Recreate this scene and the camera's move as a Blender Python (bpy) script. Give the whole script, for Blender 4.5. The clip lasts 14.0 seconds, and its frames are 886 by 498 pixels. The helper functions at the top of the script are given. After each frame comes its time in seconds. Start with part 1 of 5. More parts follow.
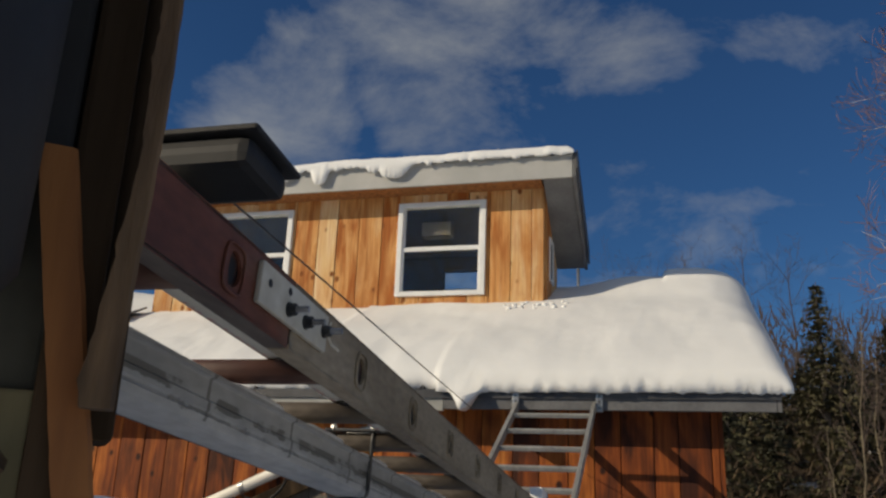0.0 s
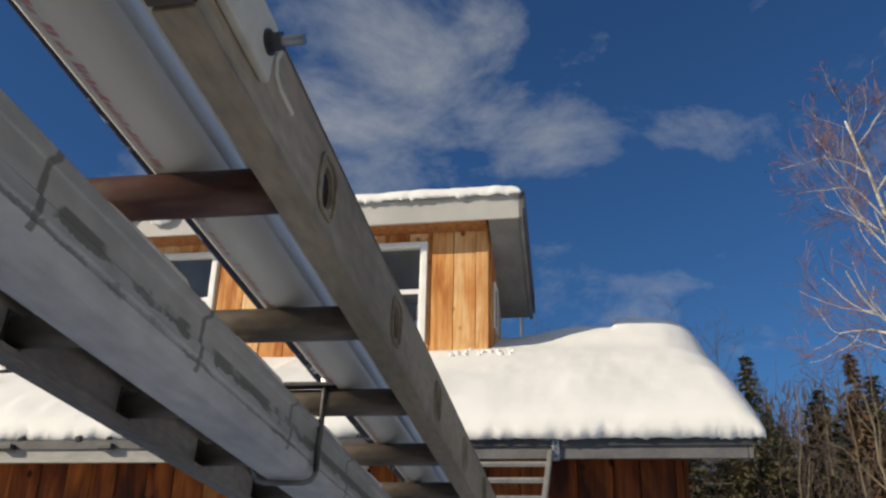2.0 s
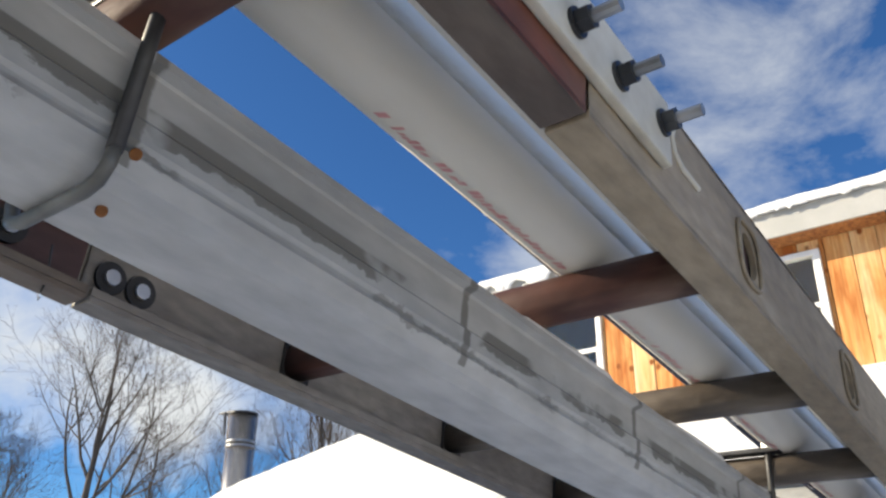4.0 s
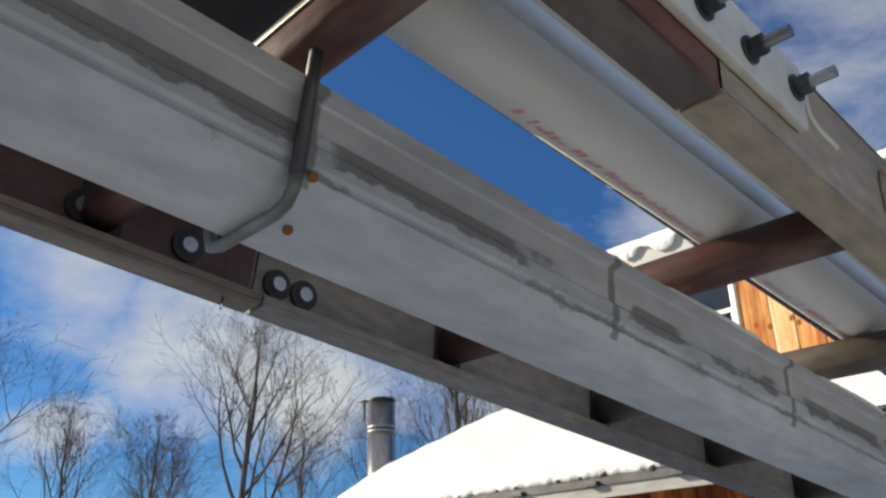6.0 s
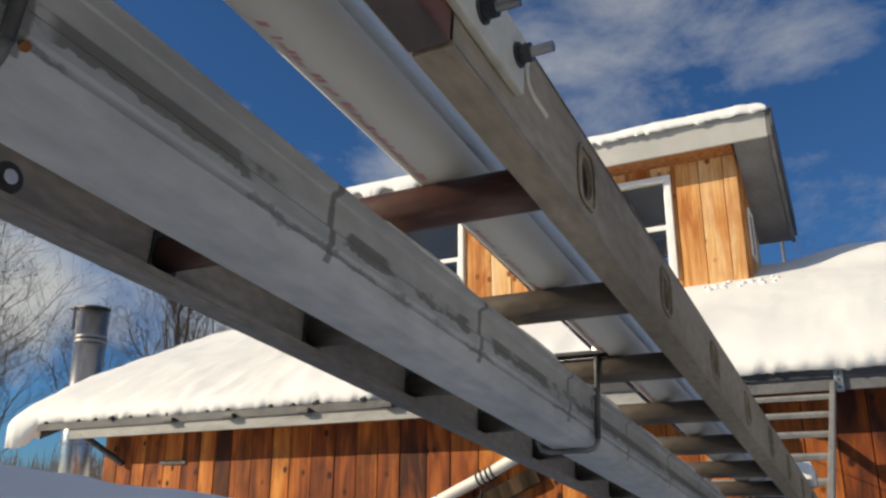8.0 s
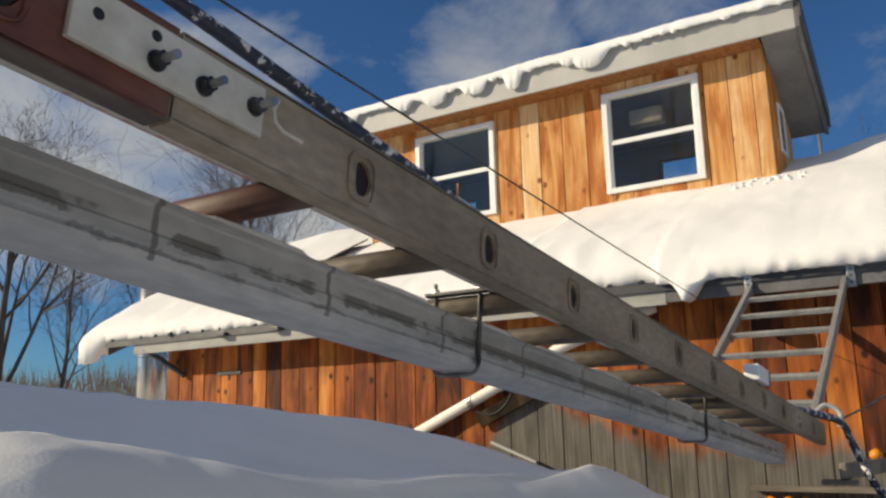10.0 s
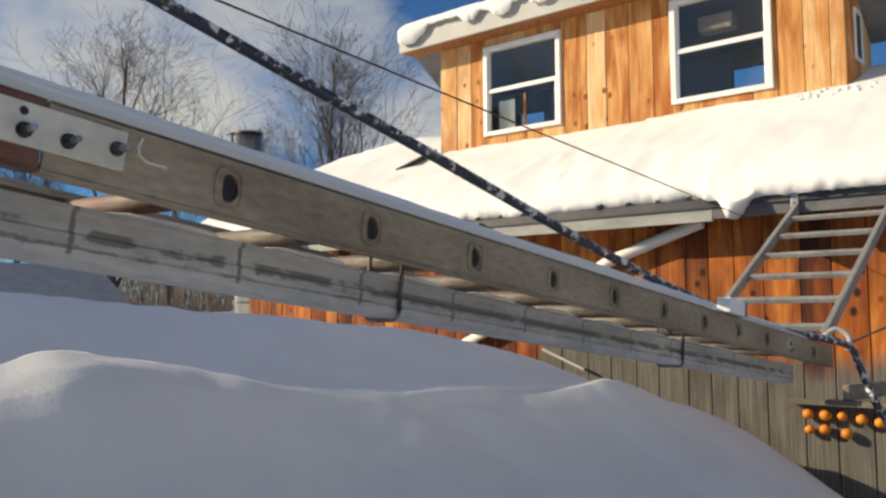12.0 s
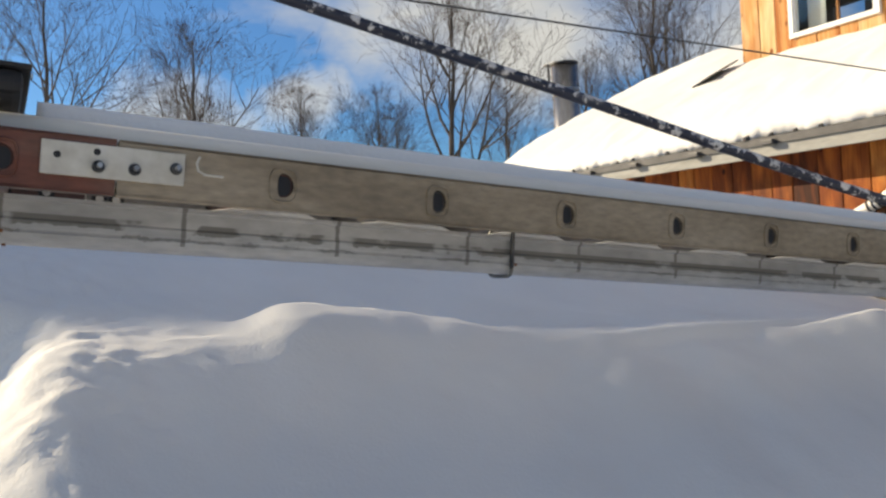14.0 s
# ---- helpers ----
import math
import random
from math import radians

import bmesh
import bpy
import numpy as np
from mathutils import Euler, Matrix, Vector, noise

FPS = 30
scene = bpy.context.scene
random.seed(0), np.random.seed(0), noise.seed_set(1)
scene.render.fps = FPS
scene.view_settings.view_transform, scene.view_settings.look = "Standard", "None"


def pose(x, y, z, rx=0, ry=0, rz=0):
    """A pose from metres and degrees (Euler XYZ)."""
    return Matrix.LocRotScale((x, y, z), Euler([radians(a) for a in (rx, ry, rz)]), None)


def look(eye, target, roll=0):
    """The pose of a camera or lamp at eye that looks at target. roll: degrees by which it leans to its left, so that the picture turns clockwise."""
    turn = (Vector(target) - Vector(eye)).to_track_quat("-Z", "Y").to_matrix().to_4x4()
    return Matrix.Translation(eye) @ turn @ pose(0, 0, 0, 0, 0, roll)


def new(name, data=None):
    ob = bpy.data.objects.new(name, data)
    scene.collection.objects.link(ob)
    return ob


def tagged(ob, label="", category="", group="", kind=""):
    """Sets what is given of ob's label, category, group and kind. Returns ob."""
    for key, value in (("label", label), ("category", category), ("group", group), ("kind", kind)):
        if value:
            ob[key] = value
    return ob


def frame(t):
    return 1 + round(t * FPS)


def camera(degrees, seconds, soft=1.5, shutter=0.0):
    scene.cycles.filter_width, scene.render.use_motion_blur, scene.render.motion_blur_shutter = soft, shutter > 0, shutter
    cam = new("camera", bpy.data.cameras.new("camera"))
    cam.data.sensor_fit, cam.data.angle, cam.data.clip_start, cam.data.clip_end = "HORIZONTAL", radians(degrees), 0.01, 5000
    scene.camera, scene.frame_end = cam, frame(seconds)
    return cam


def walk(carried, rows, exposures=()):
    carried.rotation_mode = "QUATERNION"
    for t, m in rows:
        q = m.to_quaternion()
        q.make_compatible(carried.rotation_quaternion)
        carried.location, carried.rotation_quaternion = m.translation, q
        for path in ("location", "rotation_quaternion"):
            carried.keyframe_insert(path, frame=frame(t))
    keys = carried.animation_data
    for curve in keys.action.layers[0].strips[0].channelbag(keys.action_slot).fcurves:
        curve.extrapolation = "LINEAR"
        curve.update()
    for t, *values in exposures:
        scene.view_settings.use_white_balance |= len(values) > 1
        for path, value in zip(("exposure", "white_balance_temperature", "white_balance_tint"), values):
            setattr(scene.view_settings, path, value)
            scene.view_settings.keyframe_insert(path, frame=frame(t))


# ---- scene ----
cam = camera(55.7, 14.0, soft=2.5)
PATH = [
    (0, (0.477, -1.261, 2.81), (-0.033, 0.586, 3.381), 2.2),
    (0.5, (0.51, -1.098, 2.742), (-0.054, 0.787, 3.104), 2.0),
    (1, (0.396, -0.884, 2.723), (0.153, 1.038, 3.22), 3.1),
    (1.5, (0.275, -0.732, 2.707), (0.144, 1.18, 3.28), 1.8),
    (2, (0.233, -0.665, 2.659), (-0.103, 1.157, 3.411), 1.3),
    (2.5, (0.189, -0.631, 2.652), (-0.315, 1.153, 3.404), 2.9),
    (3, (0.152, -0.636, 2.645), (-0.518, 1.118, 3.332), 2.7),
    (3.5, (0.151, -0.623, 2.69), (-0.725, 0.969, 3.525), -1.3),
    (4, (0.182, -0.646, 2.723), (-0.926, 0.801, 3.546), 0.3),
    (6.3, (0.193, -0.692, 2.712), (-1.139, 0.58, 3.491), -1.7),
    (6.5, (0.194, -0.693, 2.711), (-1.129, 0.594, 3.481), -1.6),
    (7, (0.199, -0.699, 2.711), (-1.125, 0.584, 3.486), -1.1),
    (7.5, (0.2, -0.677, 2.708), (-0.916, 0.836, 3.388), -1.7),
    (8, (0.216, -0.694, 2.699), (-0.669, 0.99, 3.317), 0.1),
    (8.5, (0.279, -0.73, 2.697), (-0.568, 0.997, 3.245), 2.3),
    (9, (0.398, -0.741, 2.698), (-0.556, 0.951, 3.177), 3.1),
    (9.2, (0.43, -0.741, 2.702), (-0.523, 0.954, 3.164), 0.8),
    (11.3, (0.849, -0.775, 2.809), (-0.287, 0.855, 3.04), -1.5),
    (11.5, (0.888, -0.805, 2.822), (-0.242, 0.836, 3.008), -0.9),
    (12, (1.006, -0.747, 2.814), (-0.248, 0.804, 2.97), -0.4),
    (12.5, (1.135, -0.626, 2.85), (-0.413, 0.637, 2.933), -0.4),
    (13, (1.206, -0.642, 2.861), (-0.394, 0.557, 2.901), -1.7),
    (13.5, (1.319, -0.619, 2.89), (-0.318, 0.53, 2.892), -2.1),
    (14, (1.426, -0.437, 2.873), (-0.347, 0.488, 2.873), -3.4),
]
EXPOSURES = [(0.0, -0.5, 7300, 8), (0.5, -0.45, 7300, 8), (1.0, -0.36, 7250, 8), (1.5, -0.2, 7250, 8), (2.5, 0.1, 7100, 8), (3.0, 0.22, 7100, 8), (3.5, 0.45, 7100, 8), (4.0, 0.88, 7100, 8), (6.5, 0.42, 7000, 8), (7.0, 0.4, 7000, 8), (8.0, 0.15, 7300, 8), (9.0, 0.07, 7600, 8), (11.5, 0.2, 7600, 8), (12.5, 0.38, 7750, 8), (14.0, 0.54, 7900, 8)]
walk(cam, [(t, look(eye, target, roll)) for t, eye, target, roll in PATH], EXPOSURES)

# ---- light ----
SUN_WAY = Vector((1.45, 1.0, -0.80)).normalized()
world = bpy.data.worlds.new("sky")
scene.world = world
world.use_nodes = True
wn, wl = world.node_tree.nodes, world.node_tree.links
wn.clear()
w_out = wn.new("ShaderNodeOutputWorld")
w_bg = wn.new("ShaderNodeBackground")
w_sky = wn.new("ShaderNodeTexSky")
w_sky.sky_type = "NISHITA"
w_sky.sun_disc = False
w_sky.sun_elevation = radians(24.4)
w_sky.sun_rotation = radians(235.4)
w_sky.air_density, w_sky.dust_density, w_sky.ozone_density = 0.9, 0.7, 3.0
w_co = wn.new("ShaderNodeTexCoord")
w_map = wn.new("ShaderNodeMapping")
w_map.inputs["Scale"].default_value = (1.0, 1.0, 1.7)
w_map.inputs["Location"].default_value = (0.35, 0.1, 0.2)
w_noise = wn.new("ShaderNodeTexNoise")
w_noise.inputs["Scale"].default_value = 4.2
w_noise.inputs["Detail"].default_value = 9.0
w_noise.inputs["Roughness"].default_value = 0.62
w_noise.inputs["Distortion"].default_value = 0.25
w_ramp = wn.new("ShaderNodeValToRGB")
w_ramp.color_ramp.elements[0].position = 0.56
w_ramp.color_ramp.elements[1].position = 1.0
w_side = wn.new("ShaderNodeVectorMath")
w_side.operation = "DOT_PRODUCT"
w_side.inputs[1].default_value = (0.35, -0.35, 0.87)
w_cover = wn.new("ShaderNodeMath")
w_cover.operation = "MULTIPLY_ADD"
w_cover.inputs[1].default_value = 0.31
w_mix = wn.new("ShaderNodeMixRGB")
w_mix.inputs[2].default_value = (4.0, 4.3, 4.75, 1)
w_deep = wn.new("ShaderNodeMixRGB")
w_deep.blend_type = "MULTIPLY"
w_deep.inputs[0].default_value = 1.0
w_deep.inputs[2].default_value = (0.26, 0.53, 0.84, 1)
wl.new(w_co.outputs["Generated"], w_map.inputs[0])
wl.new(w_map.outputs[0], w_noise.inputs["Vector"])
wl.new(w_co.outputs["Generated"], w_side.inputs[0])
w_high = wn.new("ShaderNodeMapRange")
w_high.interpolation_type = "SMOOTHSTEP"
w_high.inputs["From Min"].default_value, w_high.inputs["From Max"].default_value = 0.35, 0.95
wl.new(w_side.outputs["Value"], w_high.inputs[0])
wl.new(w_high.outputs[0], w_cover.inputs[0])
# ragged cloud edges: the direction is shaken by noise before the banks are laid out
w_shake = wn.new("ShaderNodeTexNoise")
w_shake.inputs["Scale"].default_value, w_shake.inputs["Detail"].default_value = 6.0, 5.0
wl.new(w_co.outputs["Generated"], w_shake.inputs["Vector"])
w_ragged = wn.new("ShaderNodeVectorMath")
w_ragged.operation = "MULTIPLY_ADD"
w_ragged.inputs[1].default_value = (0.22, 0.22, 0.22)
wl.new(w_shake.outputs["Color"], w_ragged.inputs[0])
w_back = wn.new("ShaderNodeVectorMath")
w_back.operation = "SUBTRACT"
w_back.inputs[1].default_value = (0.11, 0.11, 0.11)
wl.new(w_co.outputs["Generated"], w_back.inputs[0])
wl.new(w_back.outputs[0], w_ragged.inputs[2])
w_unit = wn.new("ShaderNodeVectorMath")
w_unit.operation = "NORMALIZE"
wl.new(w_ragged.outputs[0], w_unit.inputs[0])
# cloud banks: direction, angular reach in degrees, thickness
CLOUDS = [((-0.25, 0.82, 0.52), 13, 0.20), ((-0.08, 0.83, 0.55), 9, 0.16), ((-0.43, 0.80, 0.40), 9, 0.24),
          ((0.15, 0.873, 0.465), 4, 0.12), ((-0.50, 0.77, 0.40), 5, 0.14),
          ((-0.85, 0.45, 0.28), 9, 0.38), ((-0.79, 0.56, 0.25), 8, 0.42), ((-0.88, 0.30, 0.36), 7, 0.20),
          ((-0.93, 0.31, 0.19), 5, 0.46), ((-0.70, 0.62, 0.34), 10, 0.36), ((-0.64, 0.73, 0.22), 8, 0.34),
          ((-0.965, 0.19, 0.17), 6, 0.40)]
w_sum = None
for way, reach, amount in CLOUDS:
    dot = wn.new("ShaderNodeVectorMath")
    dot.operation = "DOT_PRODUCT"
    dot.inputs[1].default_value = Vector(way).normalized()
    wl.new(w_unit.outputs[0], dot.inputs[0])
    bank = wn.new("ShaderNodeMapRange")
    bank.interpolation_type = "SMOOTHSTEP"
    bank.inputs["From Min"].default_value, bank.inputs["From Max"].default_value = math.cos(radians(reach)), 1.0
    bank.inputs["To Max"].default_value = amount
    wl.new(dot.outputs["Value"], bank.inputs[0])
    if w_sum is None:
        w_sum = bank.outputs[0]
    else:
        most = wn.new("ShaderNodeMath")
        most.operation = "MAXIMUM"
        wl.new(w_sum, most.inputs[0])
        wl.new(bank.outputs[0], most.inputs[1])
        w_sum = most.outputs[0]
w_thick = wn.new("ShaderNodeMath")
w_thick.operation = "ADD"
wl.new(w_sum, w_thick.inputs[0])
wl.new(w_noise.outputs[0], w_thick.inputs[1])
w_sum = w_thick.outputs[0]
wl.new(w_sum, w_cover.inputs[2])
wl.new(w_cover.outputs[0], w_ramp.inputs[0])
wl.new(w_sky.outputs[0], w_deep.inputs[1])
wl.new(w_deep.outputs[0], w_mix.inputs[1])
wl.new(w_ramp.outputs[0], w_mix.inputs[0])
wl.new(w_mix.outputs[0], w_bg.inputs[0])
w_bg.inputs[1].default_value = 0.105
wl.new(w_bg.outputs[0], w_out.inputs[0])
sun = new("sun", bpy.data.lights.new("sun", "SUN"))
sun.data.energy, sun.data.angle, sun.data.color = 4.7, radians(0.6), (1.0, 0.89, 0.72)
sun.matrix_world = look(-SUN_WAY * 60, (0, 0, 0))


# ---- materials ----
def material(name, stops, rough=0.7, metal=0.0, scale=3.0, stretch=(1, 1, 1), grain=0.0, grain_scale=40.0, bump=0.15, bump_scale=30.0, spread=0.0, coords="Object", detail=6.0, lo=0.3, hi=0.7, sheen=0.0):
    """A surface whose colour runs through stops by noise, with a second finer grain and a bump."""
    m = bpy.data.materials.new(name)
    m.use_nodes = True
    n, l = m.node_tree.nodes, m.node_tree.links
    p = n["Principled BSDF"]
    p.inputs["Roughness"].default_value, p.inputs["Metallic"].default_value = rough, metal
    co = n.new("ShaderNodeTexCoord")
    mp = n.new("ShaderNodeMapping")
    mp.inputs["Scale"].default_value = stretch
    l.new(co.outputs[coords], mp.inputs[0])
    vec = mp.outputs[0]
    info = n.new("ShaderNodeObjectInfo")
    if spread:
        add = n.new("ShaderNodeVectorMath")
        add.operation = "MULTIPLY_ADD"
        cmb = n.new("ShaderNodeCombineXYZ")
        for k in range(3):
            l.new(info.outputs["Random"], cmb.inputs[k])
        add.inputs[1].default_value = (37, 53, 71)
        l.new(cmb.outputs[0], add.inputs[0])
        l.new(vec, add.inputs[2])
        vec = add.outputs[0]
    no = n.new("ShaderNodeTexNoise")
    no.inputs["Scale"].default_value, no.inputs["Detail"].default_value = scale, detail
    l.new(vec, no.inputs["Vector"])
    ramp = n.new("ShaderNodeValToRGB")
    el = ramp.color_ramp.elements
    for k, c in enumerate(stops):
        pos = lo + (hi - lo) * k / max(1, len(stops) - 1)
        e = el[k] if k < 2 else el.new(pos)
        e.position, e.color = pos, (*c, 1)
    value = no.outputs[0]
    if spread:
        sp = n.new("ShaderNodeMath")
        sp.operation = "MULTIPLY_ADD"
        sp.inputs[1].default_value = spread
        l.new(info.outputs["Random"], sp.inputs[0])
        l.new(no.outputs[0], sp.inputs[2])
        off = n.new("ShaderNodeMath")
        off.operation = "SUBTRACT"
        off.inputs[1].default_value = spread / 2
        l.new(sp.outputs[0], off.inputs[0])
        value = off.outputs[0]
    l.new(value, ramp.inputs[0])
    colour = ramp.outputs[0]
    fine = n.new("ShaderNodeTexNoise")
    fine.inputs["Scale"].default_value, fine.inputs["Detail"].default_value = grain_scale, 4
    l.new(vec, fine.inputs["Vector"])
    if grain:
        mx = n.new("ShaderNodeMixRGB")
        mx.blend_type = "OVERLAY"
        mx.inputs[0].default_value = grain
        l.new(colour, mx.inputs[1])
        l.new(fine.outputs[0], mx.inputs[2])
        colour = mx.outputs[0]
    l.new(colour, p.inputs["Base Color"])
    if bump:
        bn = n.new("ShaderNodeTexNoise")
        bn.inputs["Scale"].default_value, bn.inputs["Detail"].default_value = bump_scale, 5
        l.new(vec, bn.inputs["Vector"])
        bp = n.new("ShaderNodeBump")
        bp.inputs["Strength"].default_value, bp.inputs["Distance"].default_value = bump, 0.01
        l.new(bn.outputs[0], bp.inputs["Height"])
        l.new(bp.outputs[0], p.inputs["Normal"])
    return m


def nodes_of(m):
    n, l = m.node_tree.nodes, m.node_tree.links
    p = n["Principled BSDF"]
    return n, l, p


SNOW = material("snow", [(0.74, 0.745, 0.745), (0.81, 0.81, 0.805)], 0.75, scale=1.5, bump=0.35, bump_scale=9.0)
n, l, p = nodes_of(SNOW)
p.inputs["Subsurface Weight"].default_value = 0.0
n2 = n.new("ShaderNodeTexNoise")
n2.inputs["Scale"].default_value, n2.inputs["Detail"].default_value = 90, 3
co = n.new("ShaderNodeTexCoord")
l.new(co.outputs["Object"], n2.inputs["Vector"])
b2 = n.new("ShaderNodeBump")
b2.inputs["Strength"].default_value, b2.inputs["Distance"].default_value = 0.35, 0.004
l.new(n2.outputs[0], b2.inputs["Height"])
l.new(p.inputs["Normal"].links[0].from_socket, b2.inputs["Normal"])
l.new(b2.outputs[0], p.inputs["Normal"])


def board_material(name, stops, grey, turn_z, dark=0.35, knots=True):
    """Rough-sawn vertical boards: each board takes its own tone, with grain along it, knots, and weathering to grey below a ragged height."""
    m = bpy.data.materials.new(name)
    m.use_nodes = True
    n, l = m.node_tree.nodes, m.node_tree.links
    p = n["Principled BSDF"]
    p.inputs["Roughness"].default_value = 0.72
    p.inputs["Specular IOR Level"].default_value = 0.25
    geo = n.new("ShaderNodeNewGeometry")
    info = n.new("ShaderNodeObjectInfo")
    shift = n.new("ShaderNodeCombineXYZ")
    mul = n.new("ShaderNodeMath")
    mul.operation = "MULTIPLY"
    mul.inputs[1].default_value = 91.0
    l.new(info.outputs["Random"], mul.inputs[0])
    l.new(mul.outputs[0], shift.inputs[1])
    l.new(mul.outputs[0], shift.inputs[2])
    add = n.new("ShaderNodeVectorMath")
    add.operation = "ADD"
    l.new(geo.outputs["Position"], add.inputs[0])
    l.new(shift.outputs[0], add.inputs[1])
    mp = n.new("ShaderNodeMapping")
    mp.inputs["Scale"].default_value = (1.0, 1.0, 0.16)
    l.new(add.outputs[0], mp.inputs[0])
    no = n.new("ShaderNodeTexNoise")
    no.inputs["Scale"].default_value, no.inputs["Detail"].default_value, no.inputs["Distortion"].default_value = 9.0, 7.0, 0.6
    l.new(mp.outputs[0], no.inputs["Vector"])
    tone = n.new("ShaderNodeMath")
    tone.operation = "MULTIPLY_ADD"
    tone.inputs[1].default_value = 0.36
    l.new(info.outputs["Random"], tone.inputs[0])
    half = n.new("ShaderNodeMath")
    half.operation = "MULTIPLY_ADD"
    half.inputs[1].default_value, half.inputs[2].default_value = 0.85, -0.14
    l.new(no.outputs[0], half.inputs[0])
    l.new(half.outputs[0], tone.inputs[2])
    ramp = n.new("ShaderNodeValToRGB")
    el = ramp.color_ramp.elements
    for k, c in enumerate(stops):
        pos = 0.22 + 0.56 * k / (len(stops) - 1)
        e = el[k] if k < 2 else el.new(pos)
        e.position, e.color = pos, (*c, 1)
    l.new(tone.outputs[0], ramp.inputs[0])
    colour = ramp.outputs[0]
    gr = n.new("ShaderNodeMapping")
    gr.inputs["Scale"].default_value = (1.0, 1.0, 0.03)
    l.new(add.outputs[0], gr.inputs[0])
    gn = n.new("ShaderNodeTexNoise")
    gn.inputs["Scale"].default_value, gn.inputs["Detail"].default_value = 70.0, 3.0
    l.new(gr.outputs[0], gn.inputs["Vector"])
    ov = n.new("ShaderNodeMixRGB")
    ov.blend_type, ov.inputs[0].default_value = "OVERLAY", 0.55
    l.new(colour, ov.inputs[1])
    l.new(gn.outputs[0], ov.inputs[2])
    colour = ov.outputs[0]
    bm_ = n.new("ShaderNodeMapping")
    bm_.inputs["Scale"].default_value = (1.0, 1.0, 0.45)
    l.new(add.outputs[0], bm_.inputs[0])
    bn_ = n.new("ShaderNodeTexNoise")
    bn_.inputs["Scale"].default_value, bn_.inputs["Detail"].default_value, bn_.inputs["Roughness"].default_value = 3.4, 6.0, 0.6
    l.new(bm_.outputs[0], bn_.inputs["Vector"])
    br_ = n.new("ShaderNodeMapRange")
    br_.inputs["From Min"].default_value, br_.inputs["From Max"].default_value, br_.inputs["To Max"].default_value = 0.50, 0.66, dark
    l.new(bn_.outputs[0], br_.inputs[0])
    st_ = n.new("ShaderNodeMixRGB")
    st_.inputs[2].default_value = (*stops[0], 1)
    l.new(br_.outputs[0], st_.inputs[0])
    l.new(colour, st_.inputs[1])
    colour = st_.outputs[0]
    if knots:
        km = n.new("ShaderNodeMapping")
        km.inputs["Scale"].default_value = (1.0, 0.0, 0.75)
        l.new(add.outputs[0], km.inputs[0])
        vo = n.new("ShaderNodeTexVoronoi")
        vo.inputs["Scale"].default_value = 5.5
        l.new(km.outputs[0], vo.inputs["Vector"])
        kr = n.new("ShaderNodeValToRGB")
        kr.color_ramp.elements[0].position, kr.color_ramp.elements[0].color = 0.09, (1, 1, 1, 1)
        kr.color_ramp.elements[1].position, kr.color_ramp.elements[1].color = 0.17, (0, 0, 0, 1)
        l.new(vo.outputs["Distance"], kr.inputs[0])
        kx = n.new("ShaderNodeMixRGB")
        kx.inputs[2].default_value = (*[c * 0.6 for c in stops[0]], 1)
        l.new(kr.outputs[0], kx.inputs[0])
        l.new(colour, kx.inputs[1])
        colour = kx.outputs[0]
    if grey:
        sep = n.new("ShaderNodeSeparateXYZ")
        l.new(geo.outputs["Position"], sep.inputs[0])

        def calc(op, a, b, c=None):
            q = n.new("ShaderNodeMath")
            q.operation = op
            for k, v in enumerate((a, b, c)):
                if isinstance(v, (int, float)):
                    q.inputs[k].default_value = v
                elif v is not None:
                    l.new(v, q.inputs[k])
            return q.outputs[0]

        # the greyed part ends along the line of a roof that once leaned here
        rise = calc("MULTIPLY_ADD", calc("MAXIMUM", calc("SUBTRACT", -1.45, sep.outputs["X"]), 0.0), 0.45, turn_z)
        drop = calc("MULTIPLY_ADD", calc("ADD", sep.outputs["X"], 2.55), 1.6, 2.95)
        level = calc("SUBTRACT", calc("MINIMUM", rise, drop), sep.outputs["Z"])
        level = calc("MULTIPLY_ADD", no.outputs[0], 0.26, calc("MULTIPLY_ADD", info.outputs["Random"], 0.10, level))
        gm = n.new("ShaderNodeMapRange")
        gm.inputs["From Min"].default_value, gm.inputs["From Max"].default_value = 0.12, 0.26
        l.new(level, gm.inputs[0])
        gc = n.new("ShaderNodeMixRGB")
        gc.blend_type = "OVERLAY"
        gc.inputs[0].default_value = 0.9
        gc.inputs[1].default_value = (*grey, 1)
        l.new(gn.outputs[0], gc.inputs[2])
        gd = n.new("ShaderNodeMixRGB")
        gd.inputs[2].default_value = (0.04, 0.036, 0.03, 1)
        l.new(br_.outputs[0], gd.inputs[0])
        l.new(gc.outputs[0], gd.inputs[1])
        gx = n.new("ShaderNodeMixRGB")
        l.new(gm.outputs[0], gx.inputs[0])
        l.new(colour, gx.inputs[1])
        l.new(gd.outputs[0], gx.inputs[2])
        colour = gx.outputs[0]
    l.new(colour, p.inputs["Base Color"])
    bp = n.new("ShaderNodeBump")
    bp.inputs["Strength"].default_value, bp.inputs["Distance"].default_value = 0.4, 0.004
    l.new(gn.outputs[0], bp.inputs["Height"])
    l.new(bp.outputs[0], p.inputs["Normal"])
    return m


